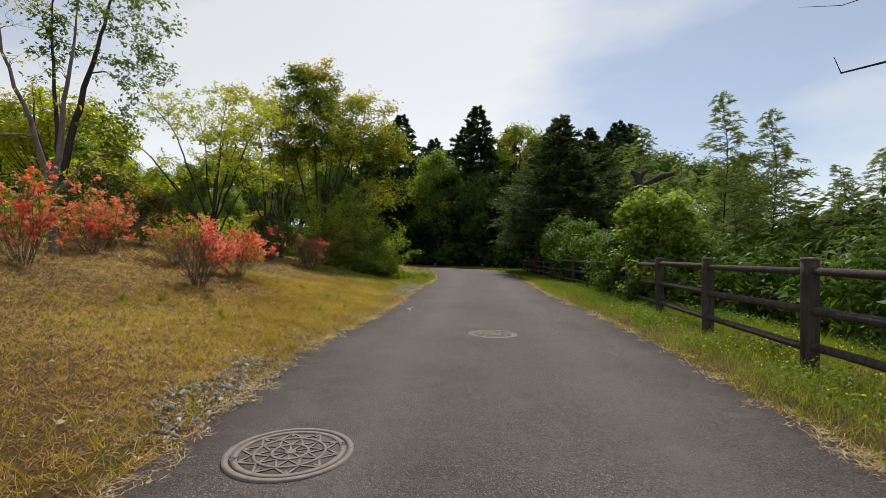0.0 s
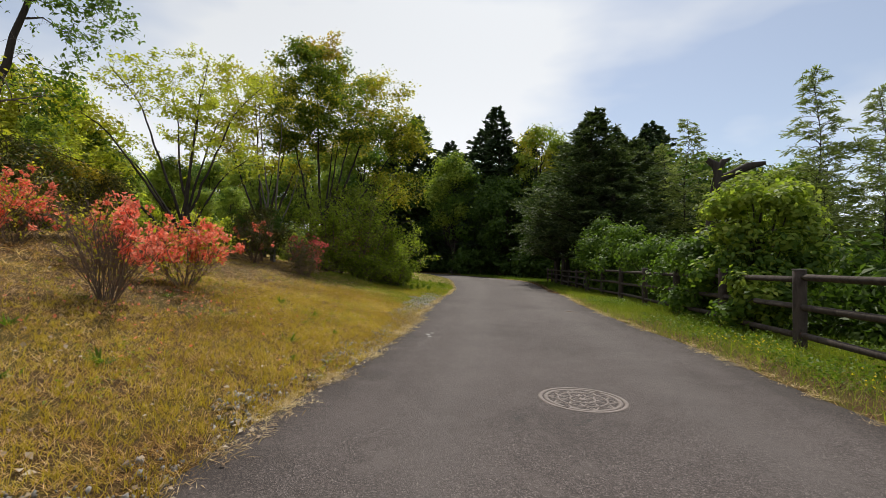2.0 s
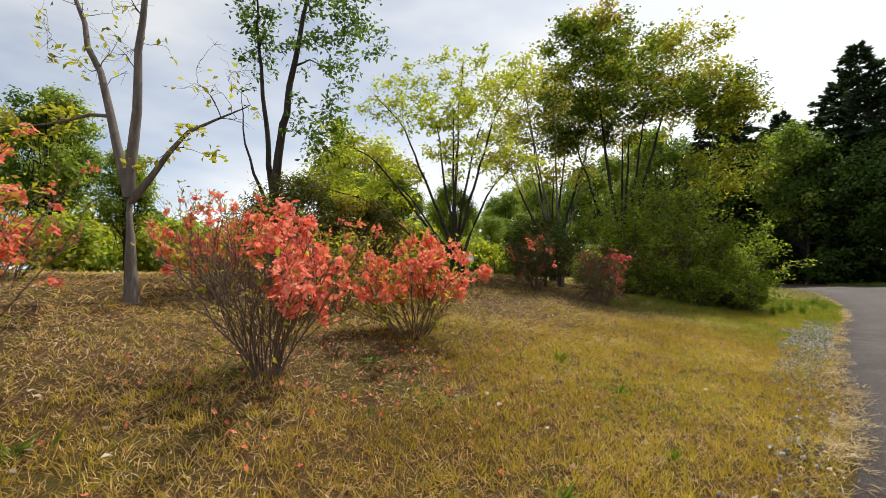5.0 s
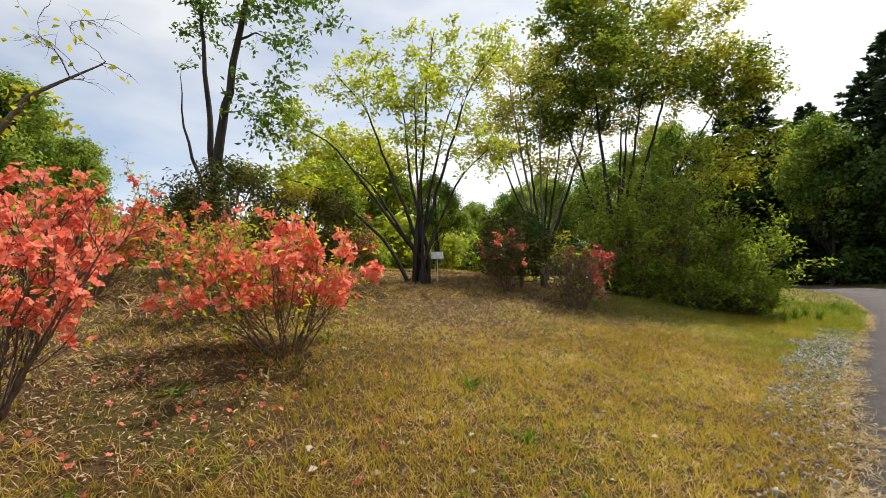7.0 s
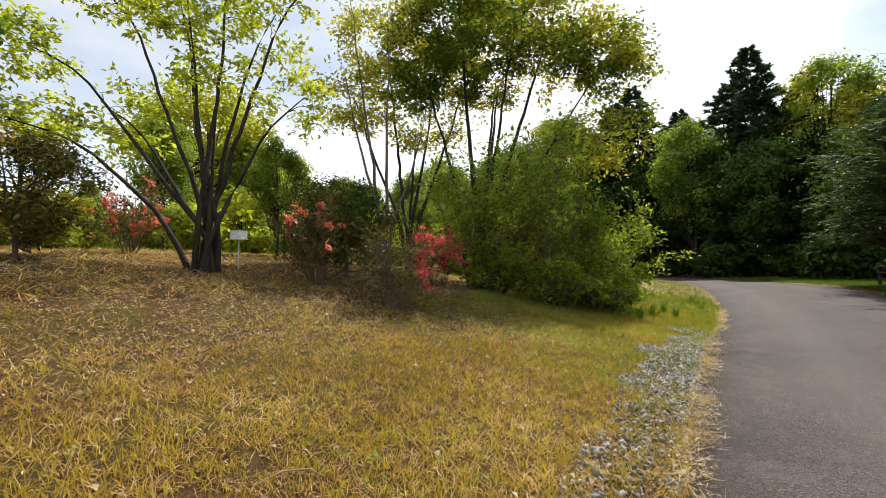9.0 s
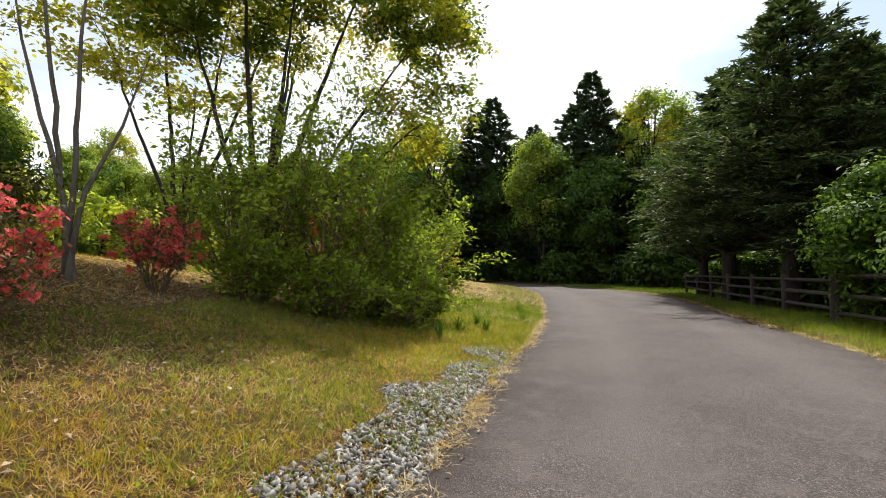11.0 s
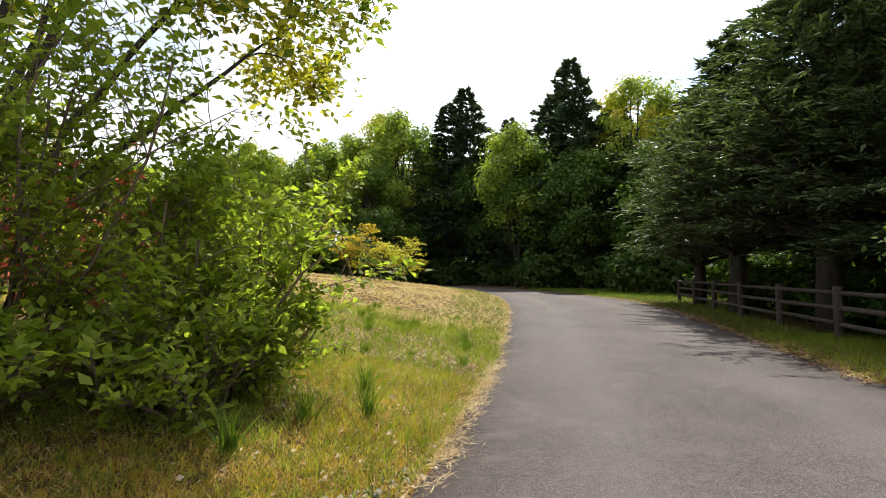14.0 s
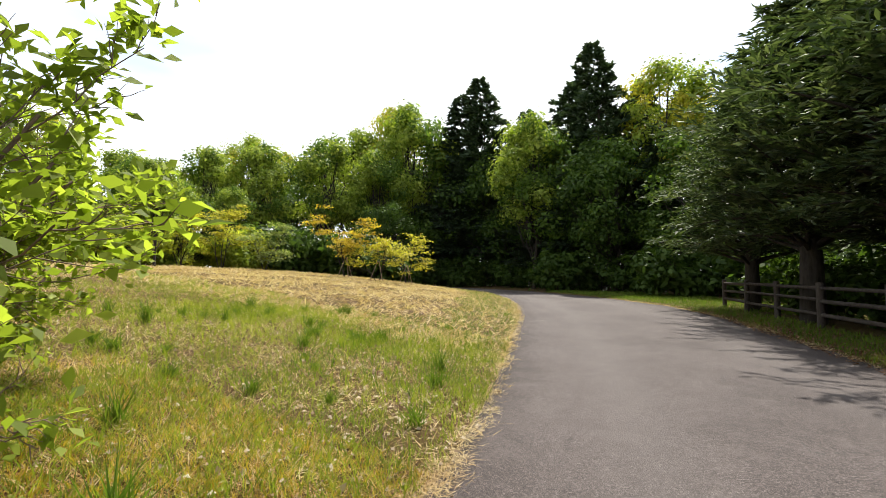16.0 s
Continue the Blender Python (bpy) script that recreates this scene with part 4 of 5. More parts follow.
# ---- right side: bushes by the fence, stub, bamboo ----
R_LEAF = dict(size=0.13, aspect=0.6, flat=0.35)
clump_tree("vine_bush", "bright green vine-covered bush on the fence", at(3.75, 18.3), 61, 3.75, 1.25, 0.02, 50, 0.33, M_LEAF_FRESH, 10000, R_LEAF, category="bush", trunk_r=0.06,
           second=(M_LEAF_GREEN, lambda p, r, k: p[:, 2] + 0.4 * r.normal(size=len(p)) < 1.7))
clump_tree("vine_bush", "low dark green vines smothering the fence", at(2.95, 19.6), 611, 2.0, 0.95, 0.0, 26, 0.32, M_LEAF_GREEN, 4200, R_LEAF, category="bush", trunk_r=0.04)
clump_tree("vine_bush", "low bright green vines smothering the fence", at(3.3, 17.2), 612, 1.35, 0.65, 0.0, 20, 0.27, M_LEAF_FRESH, 3400, R_LEAF, category="bush", trunk_r=0.04,
           second=(M_LEAF_GREEN, lambda p, r, k: (k % 2 == 0)))
clump_tree("green_bush", "leafy bush growing through the fence", at(3.2, 22.0), 62, 2.3, 1.1, 0.02, 22, 0.42, M_LEAF_GREEN, 4500, R_LEAF, category="bush", trunk_r=0.05)
clump_tree("green_bush", "leafy bush growing through the fence", at(2.5, 25.4), 63, 2.6, 1.2, 0.02, 24, 0.45, M_LEAF_GREEN, 5000, R_LEAF, category="bush", trunk_r=0.05)
clump_tree("green_bush", "leafy bush growing through the fence", at(1.6, 28.2), 64, 3.3, 1.3, 0.02, 34, 0.45, M_LEAF_GREEN, 7000, R_LEAF, category="bush", trunk_r=0.05)
clump_tree("green_bush", "leafy bush growing through the fence", at(0.95, 30.5), 65, 3.8, 1.25, 0.02, 40, 0.45, M_LEAF_GREEN, 8500, R_LEAF, category="bush", trunk_r=0.05)

stub = thing("dead_stub", "dead broken tree stub with one short arm", "tree", at(3.45, 21.2))
rng = np.random.default_rng(9)
v, q = tubes([([(0, 0, -0.2), (-0.05, 0.02, 1.2), (-0.02, 0, 2.3), (0.06, 0, 3.3), (0.18, 0.0, 3.95), (0.1, 0, 4.25), (-0.1, 0.02, 4.42)], [0.15, 0.14, 0.13, 0.12, 0.13, 0.11, 0.06]),
              ([(0.18, 0, 3.85), (0.5, 0.05, 4.0), (0.9, 0.02, 4.2), (1.3, 0, 4.28)], [0.11, 0.09, 0.10, 0.05]),
              ([(0.15, 0, 4.1), (0.28, 0, 4.35), (0.45, 0, 4.42)], [0.09, 0.07, 0.03])], 9)
part("trunk", mesh_np("stub", v + rng.normal(size=v.shape) * 0.012, q, smooth=True), M_BARK_DARK, stub)


def plume_tree(name, label, m, seed, h, r, mat, n, leaf, group="", first=0.12, bark=None, droop=0.1, trunk_r=0.06, whorls=40, rise=0.45, top_power=1.0, category="tree", mid=0.0, fronds=0, uneven=0.22):
    """A tree with one straight leader and side sprays all the way up."""
    rng = np.random.default_rng(seed)
    root = thing(name, label, category, m, group)
    lead = [(0.02 * h * math.sin(k * 0.9 + seed) * (k / 9) ** 2, 0.02 * h * math.cos(k * 1.3 + seed) * (k / 9) ** 2, -0.2 + (h + 0.2) * k / 9) for k in range(10)]
    polys = [(lead, np.linspace(trunk_r, 0.008, 10))]
    P_, D_ = [], []
    L = np.array(lead)
    for k in range(whorls):
        f = first + (1 - first) * (k + rng.uniform()) / whorls
        p = np.array([np.interp(f * h, L[:, 2], L[:, c]) for c in range(3)])
        a = k * 2.4 + rng.uniform(-0.5, 0.5)
        prof = max(0.05, (1 - f) ** top_power if f > mid else (1 - mid) ** top_power * (0.55 + 0.45 * f / max(mid, 0.01)))
        ln = r * prof * rng.uniform(1 - uneven, 1 + uneven) + 0.12
        d = np.array([math.cos(a), math.sin(a), rise])
        pts = [p]
        for s in range(5):
            d = unit(d + np.array([0, 0, -droop]) + rng.normal(size=3) * 0.08)
            pts.append(pts[-1] + d * ln / 5)
        polys.append((pts, np.linspace(max(0.012, trunk_r * 0.3 * (1 - f)), 0.004, 6)))
        pts = np.array(pts)
        if fronds:
            # side twigs in a flat spray, each feathered with narrow leaves on both sides
            for _ in range(max(3, int(fronds * (0.3 + 1.0 * prof)))):
                t = rng.uniform(0.2, 1.0) ** 0.8 * 4.99
                i0 = int(t)
                o = pts[i0] + (pts[i0 + 1] - pts[i0]) * (t - i0)
                fw = unit(pts[i0 + 1] - pts[i0])
                sd = unit(np.cross(fw, [0, 0, 1.0])) * rng.choice([-1, 1])
                td = unit(fw * rng.uniform(0.5, 1.1) + sd * rng.uniform(0.2, 1.0) + np.array([0, 0, rng.uniform(-0.25, 0.3)]))
                tl = ln * rng.uniform(0.14, 0.3) + 0.15
                c = 14
                u = np.linspace(0.05, 1, c)[:, None]
                P_.append(o + td * tl * u + np.array([0, 0, -0.12 * tl]) * u ** 2 + rng.normal(size=(c, 3)) * 0.02 * tl)
                D_.append(unit(td + np.cross(td, [0, 0, 1.0]) * np.where(np.arange(c) % 2, 0.8, -0.8)[:, None] * (1 - 0.6 * u)) * 1.6)
            continue
        m_ = max(4, int(n / whorls * (0.35 + 1.3 * prof)))
        t = rng.uniform(0.12, 1.02, m_) ** 0.75 * 5
        i0 = np.clip(t.astype(int), 0, 4)
        P_.append(pts[i0] + (pts[i0 + 1] - pts[i0]) * (t - i0)[:, None] + rng.normal(size=(m_, 3)) * np.array([1, 1, 0.5]) * 0.13 * max(ln, 0.4))
        D_.append(np.repeat(unit(pts[-1] - pts[0])[None], m_, 0))
    v, q = tubes(polys[:1], 8)
    part("trunk", mesh_np(name + "_trunk", v, q, smooth=True), bark or M_BARK_DARK, root)
    v, q = tubes(polys[1:], 5)
    tagged(part("limb_sprays", mesh_np(name + "_limbs", v, q, smooth=True), bark or M_BARK_DARK, root), kind="stuff")
    P_, D_ = np.concatenate(P_), np.concatenate(D_)
    v, q = leaf_quads(rng, P_, along=D_ * 0.8, **leaf)
    tagged(part("crown", mesh_np(name + "_leaves", v, q), mat, root), kind="stuff")
    return root


bam = plume_tree("bamboo", "tall pale-green feathery bamboo", at(7.1, 24.3), 71, 8.9, 2.3, M_LEAF_PALE, 5800, dict(size=0.17, aspect=0.2, flat=0.2, droop=0.25), "bamboo grove", 0.15, droop=0.16, trunk_r=0.035, whorls=150, rise=0.75, fronds=8, uneven=0.5)
for k, (x, y, s) in enumerate([(8.5, 23.6, 0.92), (9.9, 26.5, 0.85), (6.6, 30.5, 0.85), (7.6, 33.5, 0.9), (5.4, 36.0, 1.25), (4.6, 38.5, 1.15), (11.5, 22.0, 0.75), (12.6, 25, 0.8), (10.8, 19, 0.62), (9.6, 21.4, 0.6), (8.4, 27.4, 0.7), (13.5, 18, 0.7), (15, 21, 0.75), (7.9, 25.6, 0.8), (10.4, 23.4, 0.7), (9.0, 29.5, 0.8), (12.0, 18.5, 0.6), (14, 23, 0.7), (17, 17, 0.75), (13, 13.5, 0.55), (6.2, 27.6, 0.7)]):
    copy_thing(bam, at(x, y, 70 * k, s))
thick = clump_tree("thicket_bush", "dense dark green thicket behind the fence", at(8.2, 16.2), 66, 2.8, 2.0, 0.0, 34, 0.6, M_LEAF_DEEP, 4000, dict(size=0.25, aspect=0.32, flat=0.2, droop=0.2), "thicket behind the fence", "bush", 0.05,
                   second=(M_LEAF_GREEN, lambda p, r, k: (k % 6 == 0)))
for k, (x, y, s) in enumerate([(6.6, 19.5, 1.0), (6.9, 13.2, 0.8), (9.3, 12.4, 1.0), (9.5, 19.2, 1.1), (12, 15.5, 1.2), (6.4, 23.0, 1.0), (8.6, 22.4, 1.1), (11.6, 20.5, 1.2), (5.4, 27.0, 1.1), (7.9, 26.4, 1.2), (4.6, 30.6, 1.2), (7.0, 31.0, 1.3), (10.6, 28, 1.4), (14.5, 18, 1.5), (15.5, 23, 1.6), (13, 28, 1.6), (3.9, 33.5, 1.2), (10.5, 24.8, 1.8), (12.2, 22.2, 1.8), (13.8, 19.8, 1.8), (14.2, 26.2, 2.0), (16.8, 21.8, 2.0), (17.2, 27, 2.1), (19.5, 23, 2.1), (12, 30.5, 2.0), (9.2, 31.5, 1.7), (15, 15.5, 1.7), (18.5, 14.5, 1.9), (12.5, 10.5, 1.2), (8.8, 8.6, 0.9), (16.5, 13, 1.5), (18, 18, 1.7)]):
    copy_thing(thick, at(x, y, 83 * k, s))

# ---- cedars overhanging the road ----
CED = dict(size=0.25, aspect=0.26, flat=0.35, droop=0.08)
ced = plume_tree("cedar", "large drooping grey-green cypress above the fence", at(0.3, 36.6), 81, 10.9, 4.8, M_CEDAR, 21000, CED, "cypresses by the fence", 0.19, droop=0.07, trunk_r=0.36, whorls=190, rise=0.5, top_power=0.9, mid=0.34, fronds=19, uneven=0.45)
for x, y, s, a in [(-1.3, 40.4, 0.9, 130), (-2.2, 45.4, 0.8, 250), (2.6, 39.2, 0.95, 60), (3.6, 44.6, 1.05, 200), (1.5, 34.2, 0.74, 310)]:
    copy_thing(ced, at(x, y, a, s))

# ---- far forest ----
sugi = plume_tree("conifer", "tall dark cedar-like conifer in the forest", at(-11.35, 66.5), 91, 21.6, 4.3, M_SUGI, 6500, dict(size=0.55, aspect=0.34, flat=0.15, droop=0.0), "dark forest conifers", 0.1, droop=0.03, trunk_r=0.3, whorls=190, rise=0.4, top_power=0.66, fronds=9, uneven=0.5)
con = [(-24.3, 71, 1.05), (-27.2, 72, 1.0), (-14.6, 70, 0.92), (-8.5, 72, 0.9), (-4.5, 73, 0.85), (-20.5, 76, 0.92), (-17.5, 73, 0.8), (-31, 76, 0.85), (-1, 68, 0.8), (3, 62, 0.75), (6, 56, 0.7),
       (-12, 78, 0.9), (-35, 80, 0.8), (-24, 80, 0.9), (1, 76, 0.85), (8, 66, 0.8), (-6.5, 64.5, 0.6), (-17, 68, 0.62), (-29.5, 73.5, 0.6), (-22, 72.5, 0.6), (-2, 60, 0.55), (5, 50, 0.6)]
for k, (x, y, s) in enumerate(con):
    copy_thing(sugi, at(x, y, 67 * k, s))
F_LEAF = dict(size=0.33, aspect=0.6, flat=0.2)
wood_a = clump_tree("forest_tree", "broad forest tree in fresh light-green leaf", at(-16.8, 65.0), 101, 16.5, 4.4, 0.28, 60, 1.15, M_LEAF_FRESH, 11000, F_LEAF, "forest edge",
                    second=(M_LEAF_GREEN, lambda p, r, k: (k % 3 == 1)))
wood_b = clump_tree("forest_tree", "broad forest tree in deep green leaf", at(-9.5, 63.0), 102, 13, 4.6, 0.05, 64, 1.1, M_LEAF_DEEP, 11000, F_LEAF, "forest edge",
                    second=(M_LEAF_GREEN, lambda p, r, k: (k % 4 == 1)))
wood_c = clump_tree("forest_tree", "broad forest tree in yellow-green leaf", at(-6.0, 66.0), 103, 20.0, 4.2, 0.35, 58, 1.05, M_LEAF_YELLOW, 10000, F_LEAF, "forest edge",
                    second=(M_LEAF_FRESH, lambda p, r, k: (k % 2 == 1)))
for k, (src, x, y, s) in enumerate([
        (wood_a, -33, 70, 1.32), (wood_c, -37.5, 73, 1.2), (wood_a, -42, 71, 1.25), (wood_b, -29.5, 71.5, 1.35), (wood_b, -21, 71.5, 1.25), (wood_b, -13, 67, 1.2), (wood_b, -4.0, 60, 0.95), (wood_b, -36, 76, 1.35), (wood_b, -16, 76, 1.3),
        (wood_a, -48, 73, 1.2), (wood_a, -37.5, 60.5, 0.95), (wood_a, -33.8, 64.5, 0.92), (wood_a, -40.5, 55, 0.8), (wood_a, -43, 51, 0.72), (wood_c, -44.5, 57, 0.78), (wood_b, -37.5, 45.5, 0.5), (wood_b, -30.5, 61.5, 0.7), (wood_c, -53, 69, 0.95), (wood_a, -54, 60, 0.9), (wood_b, -46, 64, 1.0), (wood_a, -59, 52, 0.85), (wood_c, -62, 46, 0.85), (wood_b, -54, 52, 0.85), (wood_a, -56, 40, 0.75), (wood_b, -50, 42, 0.7), (wood_a, -45, 46, 0.6),
        (wood_b, -52, 34, 0.75), (wood_c, -46, 30, 0.6), (wood_a, -42, 34, 0.48), (wood_b, -38, 27, 0.45), (wood_a, -34, 13, 0.28), (wood_a, -30, 8, 0.5), (wood_a, -36, 19, 0.3), (wood_a, -32, 24, 0.5), (wood_a, -22, 22.5, 0.32), (wood_a, -19, 18.5, 0.27),
        (wood_a, -19.5, 8.8, 0.36), (wood_b, -22, 5.5, 0.45), (wood_a, -17.5, 5.0, 0.38), (wood_a, -17.2, 10.6, 0.22), (wood_b, -27, 1, 0.5), (wood_a, -20, -2, 0.5),
        (wood_a, -20, 27, 0.22), (wood_a, -24, 28, 0.26), (wood_a, -29, 30, 0.34), (wood_a, -14.5, 20.0, 0.2), (wood_a, -28, 38, 0.35), (wood_a, -33, 36, 0.4), (wood_a, -36, 44, 0.4), (wood_a, -38, 50, 0.45),
        (wood_b, 9, 46, 0.9), (wood_b, 6.5, 51, 1.0), (wood_a, 12, 40, 0.6), (wood_b, 16, 33, 0.5), (wood_a, 24, 28, 0.5), (wood_b, 26, 20, 0.45), (wood_a, 30, 10, 0.5),
        (wood_b, 10, -18, 0.7), (wood_b, -8, -22, 0.7)]):
    copy_thing(src, at(x, y, 97 * k, s))
under = clump_tree("undergrowth", "dark undergrowth at the forest edge", at(-14, 62.5), 67, 3.6, 2.4, 0.0, 26, 0.75, M_LEAF_DEEP, 1900, dict(size=0.44, aspect=0.5, flat=0.3), "undergrowth at the forest edge", "bush", 0.06)
for k in range(26):
    f = k / 25
    x = 4 - 46 * f
    y = 52.5 + 17.5 * smoothstep(0, 0.5, f) + 2.2 * math.sin(k * 2.3)
    copy_thing(under, at(x, y, 61 * k, 0.75 + 0.3 * math.sin(k * 1.7) ** 2))

under_light = clump_tree("undergrowth", "bright green young shrubs behind the mound", at(-20.5, 21.5, 0, 0.8), 68, 3.6, 2.4, 0.0, 28, 0.7, M_LEAF_SPRING, 2300, dict(size=0.34, aspect=0.55, flat=0.3), "shrubs behind the mound", "bush", 0.06,
                         second=(M_LEAF_FRESH, lambda p, r, k: (k % 2 == 0)))
for k, (x, y, s) in enumerate([(-27, 58, 1.0), (-31, 56, 1.0), (-34, 53, 1.0), (-38, 54, 1.1), (-36, 48, 1.0), (-41, 47, 1.1), (-40, 41, 1.0), (-43, 38, 1.1), (-38, 35, 1.0), (-41, 30, 1.1), (-36, 31, 1.0), (-33, 27, 1.0), (-36, 23, 1.1),
                               (-29, 25, 0.9), (-27, 20, 0.9), (-30, 16, 1.0), (-24, 16.5, 0.75), (-21.5, 19.5, 0.7), (-22, 12.5, 0.8), (-19.5, 16.2, 0.6), (-18.6, 11.8, 0.6), (-19, 6.5, 0.8), (-17.5, 2.5, 0.8), (-22, 0, 1.0), (-17, 21.5, 0.6), (-18.5, 24.5, 0.7), (-21, 30, 0.8), (-26, 31.5, 0.9), (-30, 33.5, 0.9), (-16.2, 18.4, 0.5), (-15.4, 15.2, 0.45), (-15.6, 9.2, 0.5), (-16.2, 6.4, 0.55), (-13.6, 26.6, 0.55), (-30, 55, 1.2), (-33, 52, 1.2), (-29.5, 58.5, 1.1), (-35.5, 56, 1.2), (-32.5, 58.5, 1.2), (-35, 40, 1.1), (-36.5, 37.5, 1.1), (-34, 43, 1.0), (-38, 43.5, 1.1), (-34, 48, 1.2), (-37, 50.5, 1.2), (-18.5, 9.5, 0.7), (-21, 11, 0.8), (-22.5, 8.5, 0.9), (-20, 13.5, 0.55), (-24, 14, 0.75), (-26, 10, 0.9), (-20.5, 5.5, 0.8)]):
    copy_thing(under if y > 48 else under_light, at(x, y, 47 * k, s))
r5 = random.Random(5)
for k in range(34):
    x, y = r5.uniform(-48, -27), r5.uniform(12, 62)
    if sdist(np.array([[x, y]]), LEFT)[0] > 13 and (x < -34 or y < 36):
        copy_thing(under_light, at(x, y, 59 * k, r5.uniform(0.8, 1.25)))

# dark bushes added behind the fence, standing in for the shade under the cypresses
for k, (x, y, s) in enumerate([(1.6, 38.4, 0.6), (0.9, 41.5, 0.6), (0.1, 44.2, 0.6), (2.6, 36.0, 0.7), (2.9, 43.0, 0.8), (-0.8, 47.6, 0.7), (3.2, 47.5, 0.9)]):
    copy_thing(under, at(x, y, 77 * k, s))

for k, (x, y, s) in enumerate([(6.4, 41.5, 0.9), (7.4, 37.6, 0.9), (5.6, 45.6, 1.0), (8.4, 44.0, 1.1), (6.0, 34.4, 0.8)]):
    copy_thing(under_light, at(x, y, 71 * k, s))

# ---- young staked trees of the clearing ----
M_STAKE = bark_material("stake_wood", (0.16, 0.11, 0.07), (0.36, 0.27, 0.18), 20)


def staked_tree(x, y, seed, h, r, mat, n, label, stakes=True):
    root, tips, r_ = fork_tree("sapling", label, "tree", at(x, y, seed * 71 % 360), seed, 3, h, 0.035, 3, spec(kids=5, angle=48, shrink=0.6, bare=0.25, up=0.03), mat, dict(size=0.16, aspect=0.6, flat=0.6), n,
                               lean=r / h * 0.9, pads=(46, 0.26, 0.06), stem_h=0.75, group="saplings in the clearing")
    if stakes:
        for k in range(3):
            a = 2.1 * k + seed
            v, q = tubes([([(0.6 * math.cos(a), 0.6 * math.sin(a), -0.2), (0.05 * math.cos(a), 0.05 * math.sin(a), 1.25)], [0.03, 0.03])], 6)
            part("stake", mesh_np("stake", v, q), M_STAKE, root, "slanting wooden support stake")


staked_tree(-22.9, 46.6, 401, 4.0, 2.0, M_LEAF_GOLD, 2400, "staked young maple with golden-orange leaves")
staked_tree(-20.9, 47.2, 402, 3.0, 1.5, M_LEAF_YELLOW, 1500, "staked young maple with bright yellow leaves")
staked_tree(-21.6, 51.5, 403, 3.7, 1.8, M_LEAF_YELLOW, 1500, "staked young tree with pale leaves")
staked_tree(-31.6, 44.4, 404, 5.0, 1.6, M_LEAF_YELLOW, 1800, "thin sapling with yellow-green leaves", False)
staked_tree(-33.2, 42.6, 405, 4.4, 1.0, M_LEAF_YELLOW, 900, "thin sapling with yellow-green leaves", False)
staked_tree(-26.9, 43.9, 406, 3.0, 1.2, M_LEAF_PALE, 1600, "young tree with pale green leaves", False)
staked_tree(-35.5, 42.0, 407, 1.6, 0.8, M_LEAF_GOLD, 700, "low shrub with orange new leaves", False)

# ---- bare tree beyond the fence, whose branch hangs over the verge ----
hang = thing("bare_branch_tree", "bare dark tree reaching over the fence", "tree", at(8.6, 9.4))
z0 = ground_z(8.6, 9.4)
H = lambda *p: [(x - 8.6, y - 9.4, z - z0) for x, y, z in p]
v, q = tubes([(H((8.6, 9.4, z0 - 0.2), (8.5, 9.5, 1.0), (8.35, 9.6, 3.0), (8.3, 9.5, 5.0), (8.4, 9.4, 7.0)), [0.13, 0.11, 0.09, 0.06, 0.02]),
              (H((8.4, 9.6, 2.4), (7.4, 10.3, 3.25), (6.3, 10.8, 3.75), (5.45, 11.0, 3.82), (4.85, 11.1, 3.72), (4.78, 11.12, 3.95)), [0.05, 0.035, 0.024, 0.016, 0.012, 0.004]),
              (H((8.3, 9.6, 3.6), (7.3, 10.3, 4.5), (6.2, 10.8, 4.75), (5.2, 11.1, 4.72), (4.55, 11.3, 4.85)), [0.045, 0.03, 0.02, 0.012, 0.004]),
              (H((5.9, 10.9, 4.74), (5.4, 11.05, 4.95), (4.9, 11.2, 4.98)), [0.014, 0.009, 0.003]),
              (H((5.3, 11.08, 4.72), (4.9, 11.2, 4.66), (4.45, 11.3, 4.75)), [0.01, 0.006, 0.003])], 6)
part("trunk", mesh_np("bare_branch_wood", v, q, smooth=True), M_BARK_DARK, hang)

# ---- small plant sign by the slender tree ----
M_WHITE, n_, l_, b_ = material("painted_white", 0.6)
p_co = n_.new("ShaderNodeTexCoord").outputs["Object"]
p_r = ramp(n_, [(0.35, (0.55, 0.55, 0.52)), (0.6, (0.78, 0.78, 0.76))])
l_.new(noise_tex(n_, l_, p_co, 14), p_r.inputs["Fac"])
l_.new(p_r.outputs["Color"], b_.inputs["Base Color"])
sign = thing("plant_sign", "small white plant sign on a thin post", "sign", at(-10.6, 17.4, 62))
v, q = tubes([([(0, 0, -0.2), (0.005, 0, 0.35), (0.01, 0, 0.62)], [0.014, 0.014, 0.014])], 8)
part("post", mesh_np("sign_post", v, q), M_WHITE, sign)
bm = bmesh.new()
bmesh.ops.create_cube(bm, size=1.0, matrix=pose(0.01, -0.022, 0.60, -32, 0, 0) @ Matrix.Diagonal((0.27, 0.012, 0.19, 1)))
bmesh.ops.bevel(bm, geom=bm.edges[:], offset=0.003, segments=1, affect="EDGES")
part("plate", bm, M_WHITE, sign)

# ---- litter on the road ----


def stick(x, y, z, turn, pts, r, label, mat):
    root = thing("twig", label, "twig", pose(x, y, z, 0, 0, turn))
    v, q = tubes([(pts, np.linspace(r, r * 0.4, len(pts)))], 5)
    part("wood", mesh_np("twig", v, q, smooth=True), mat, root)


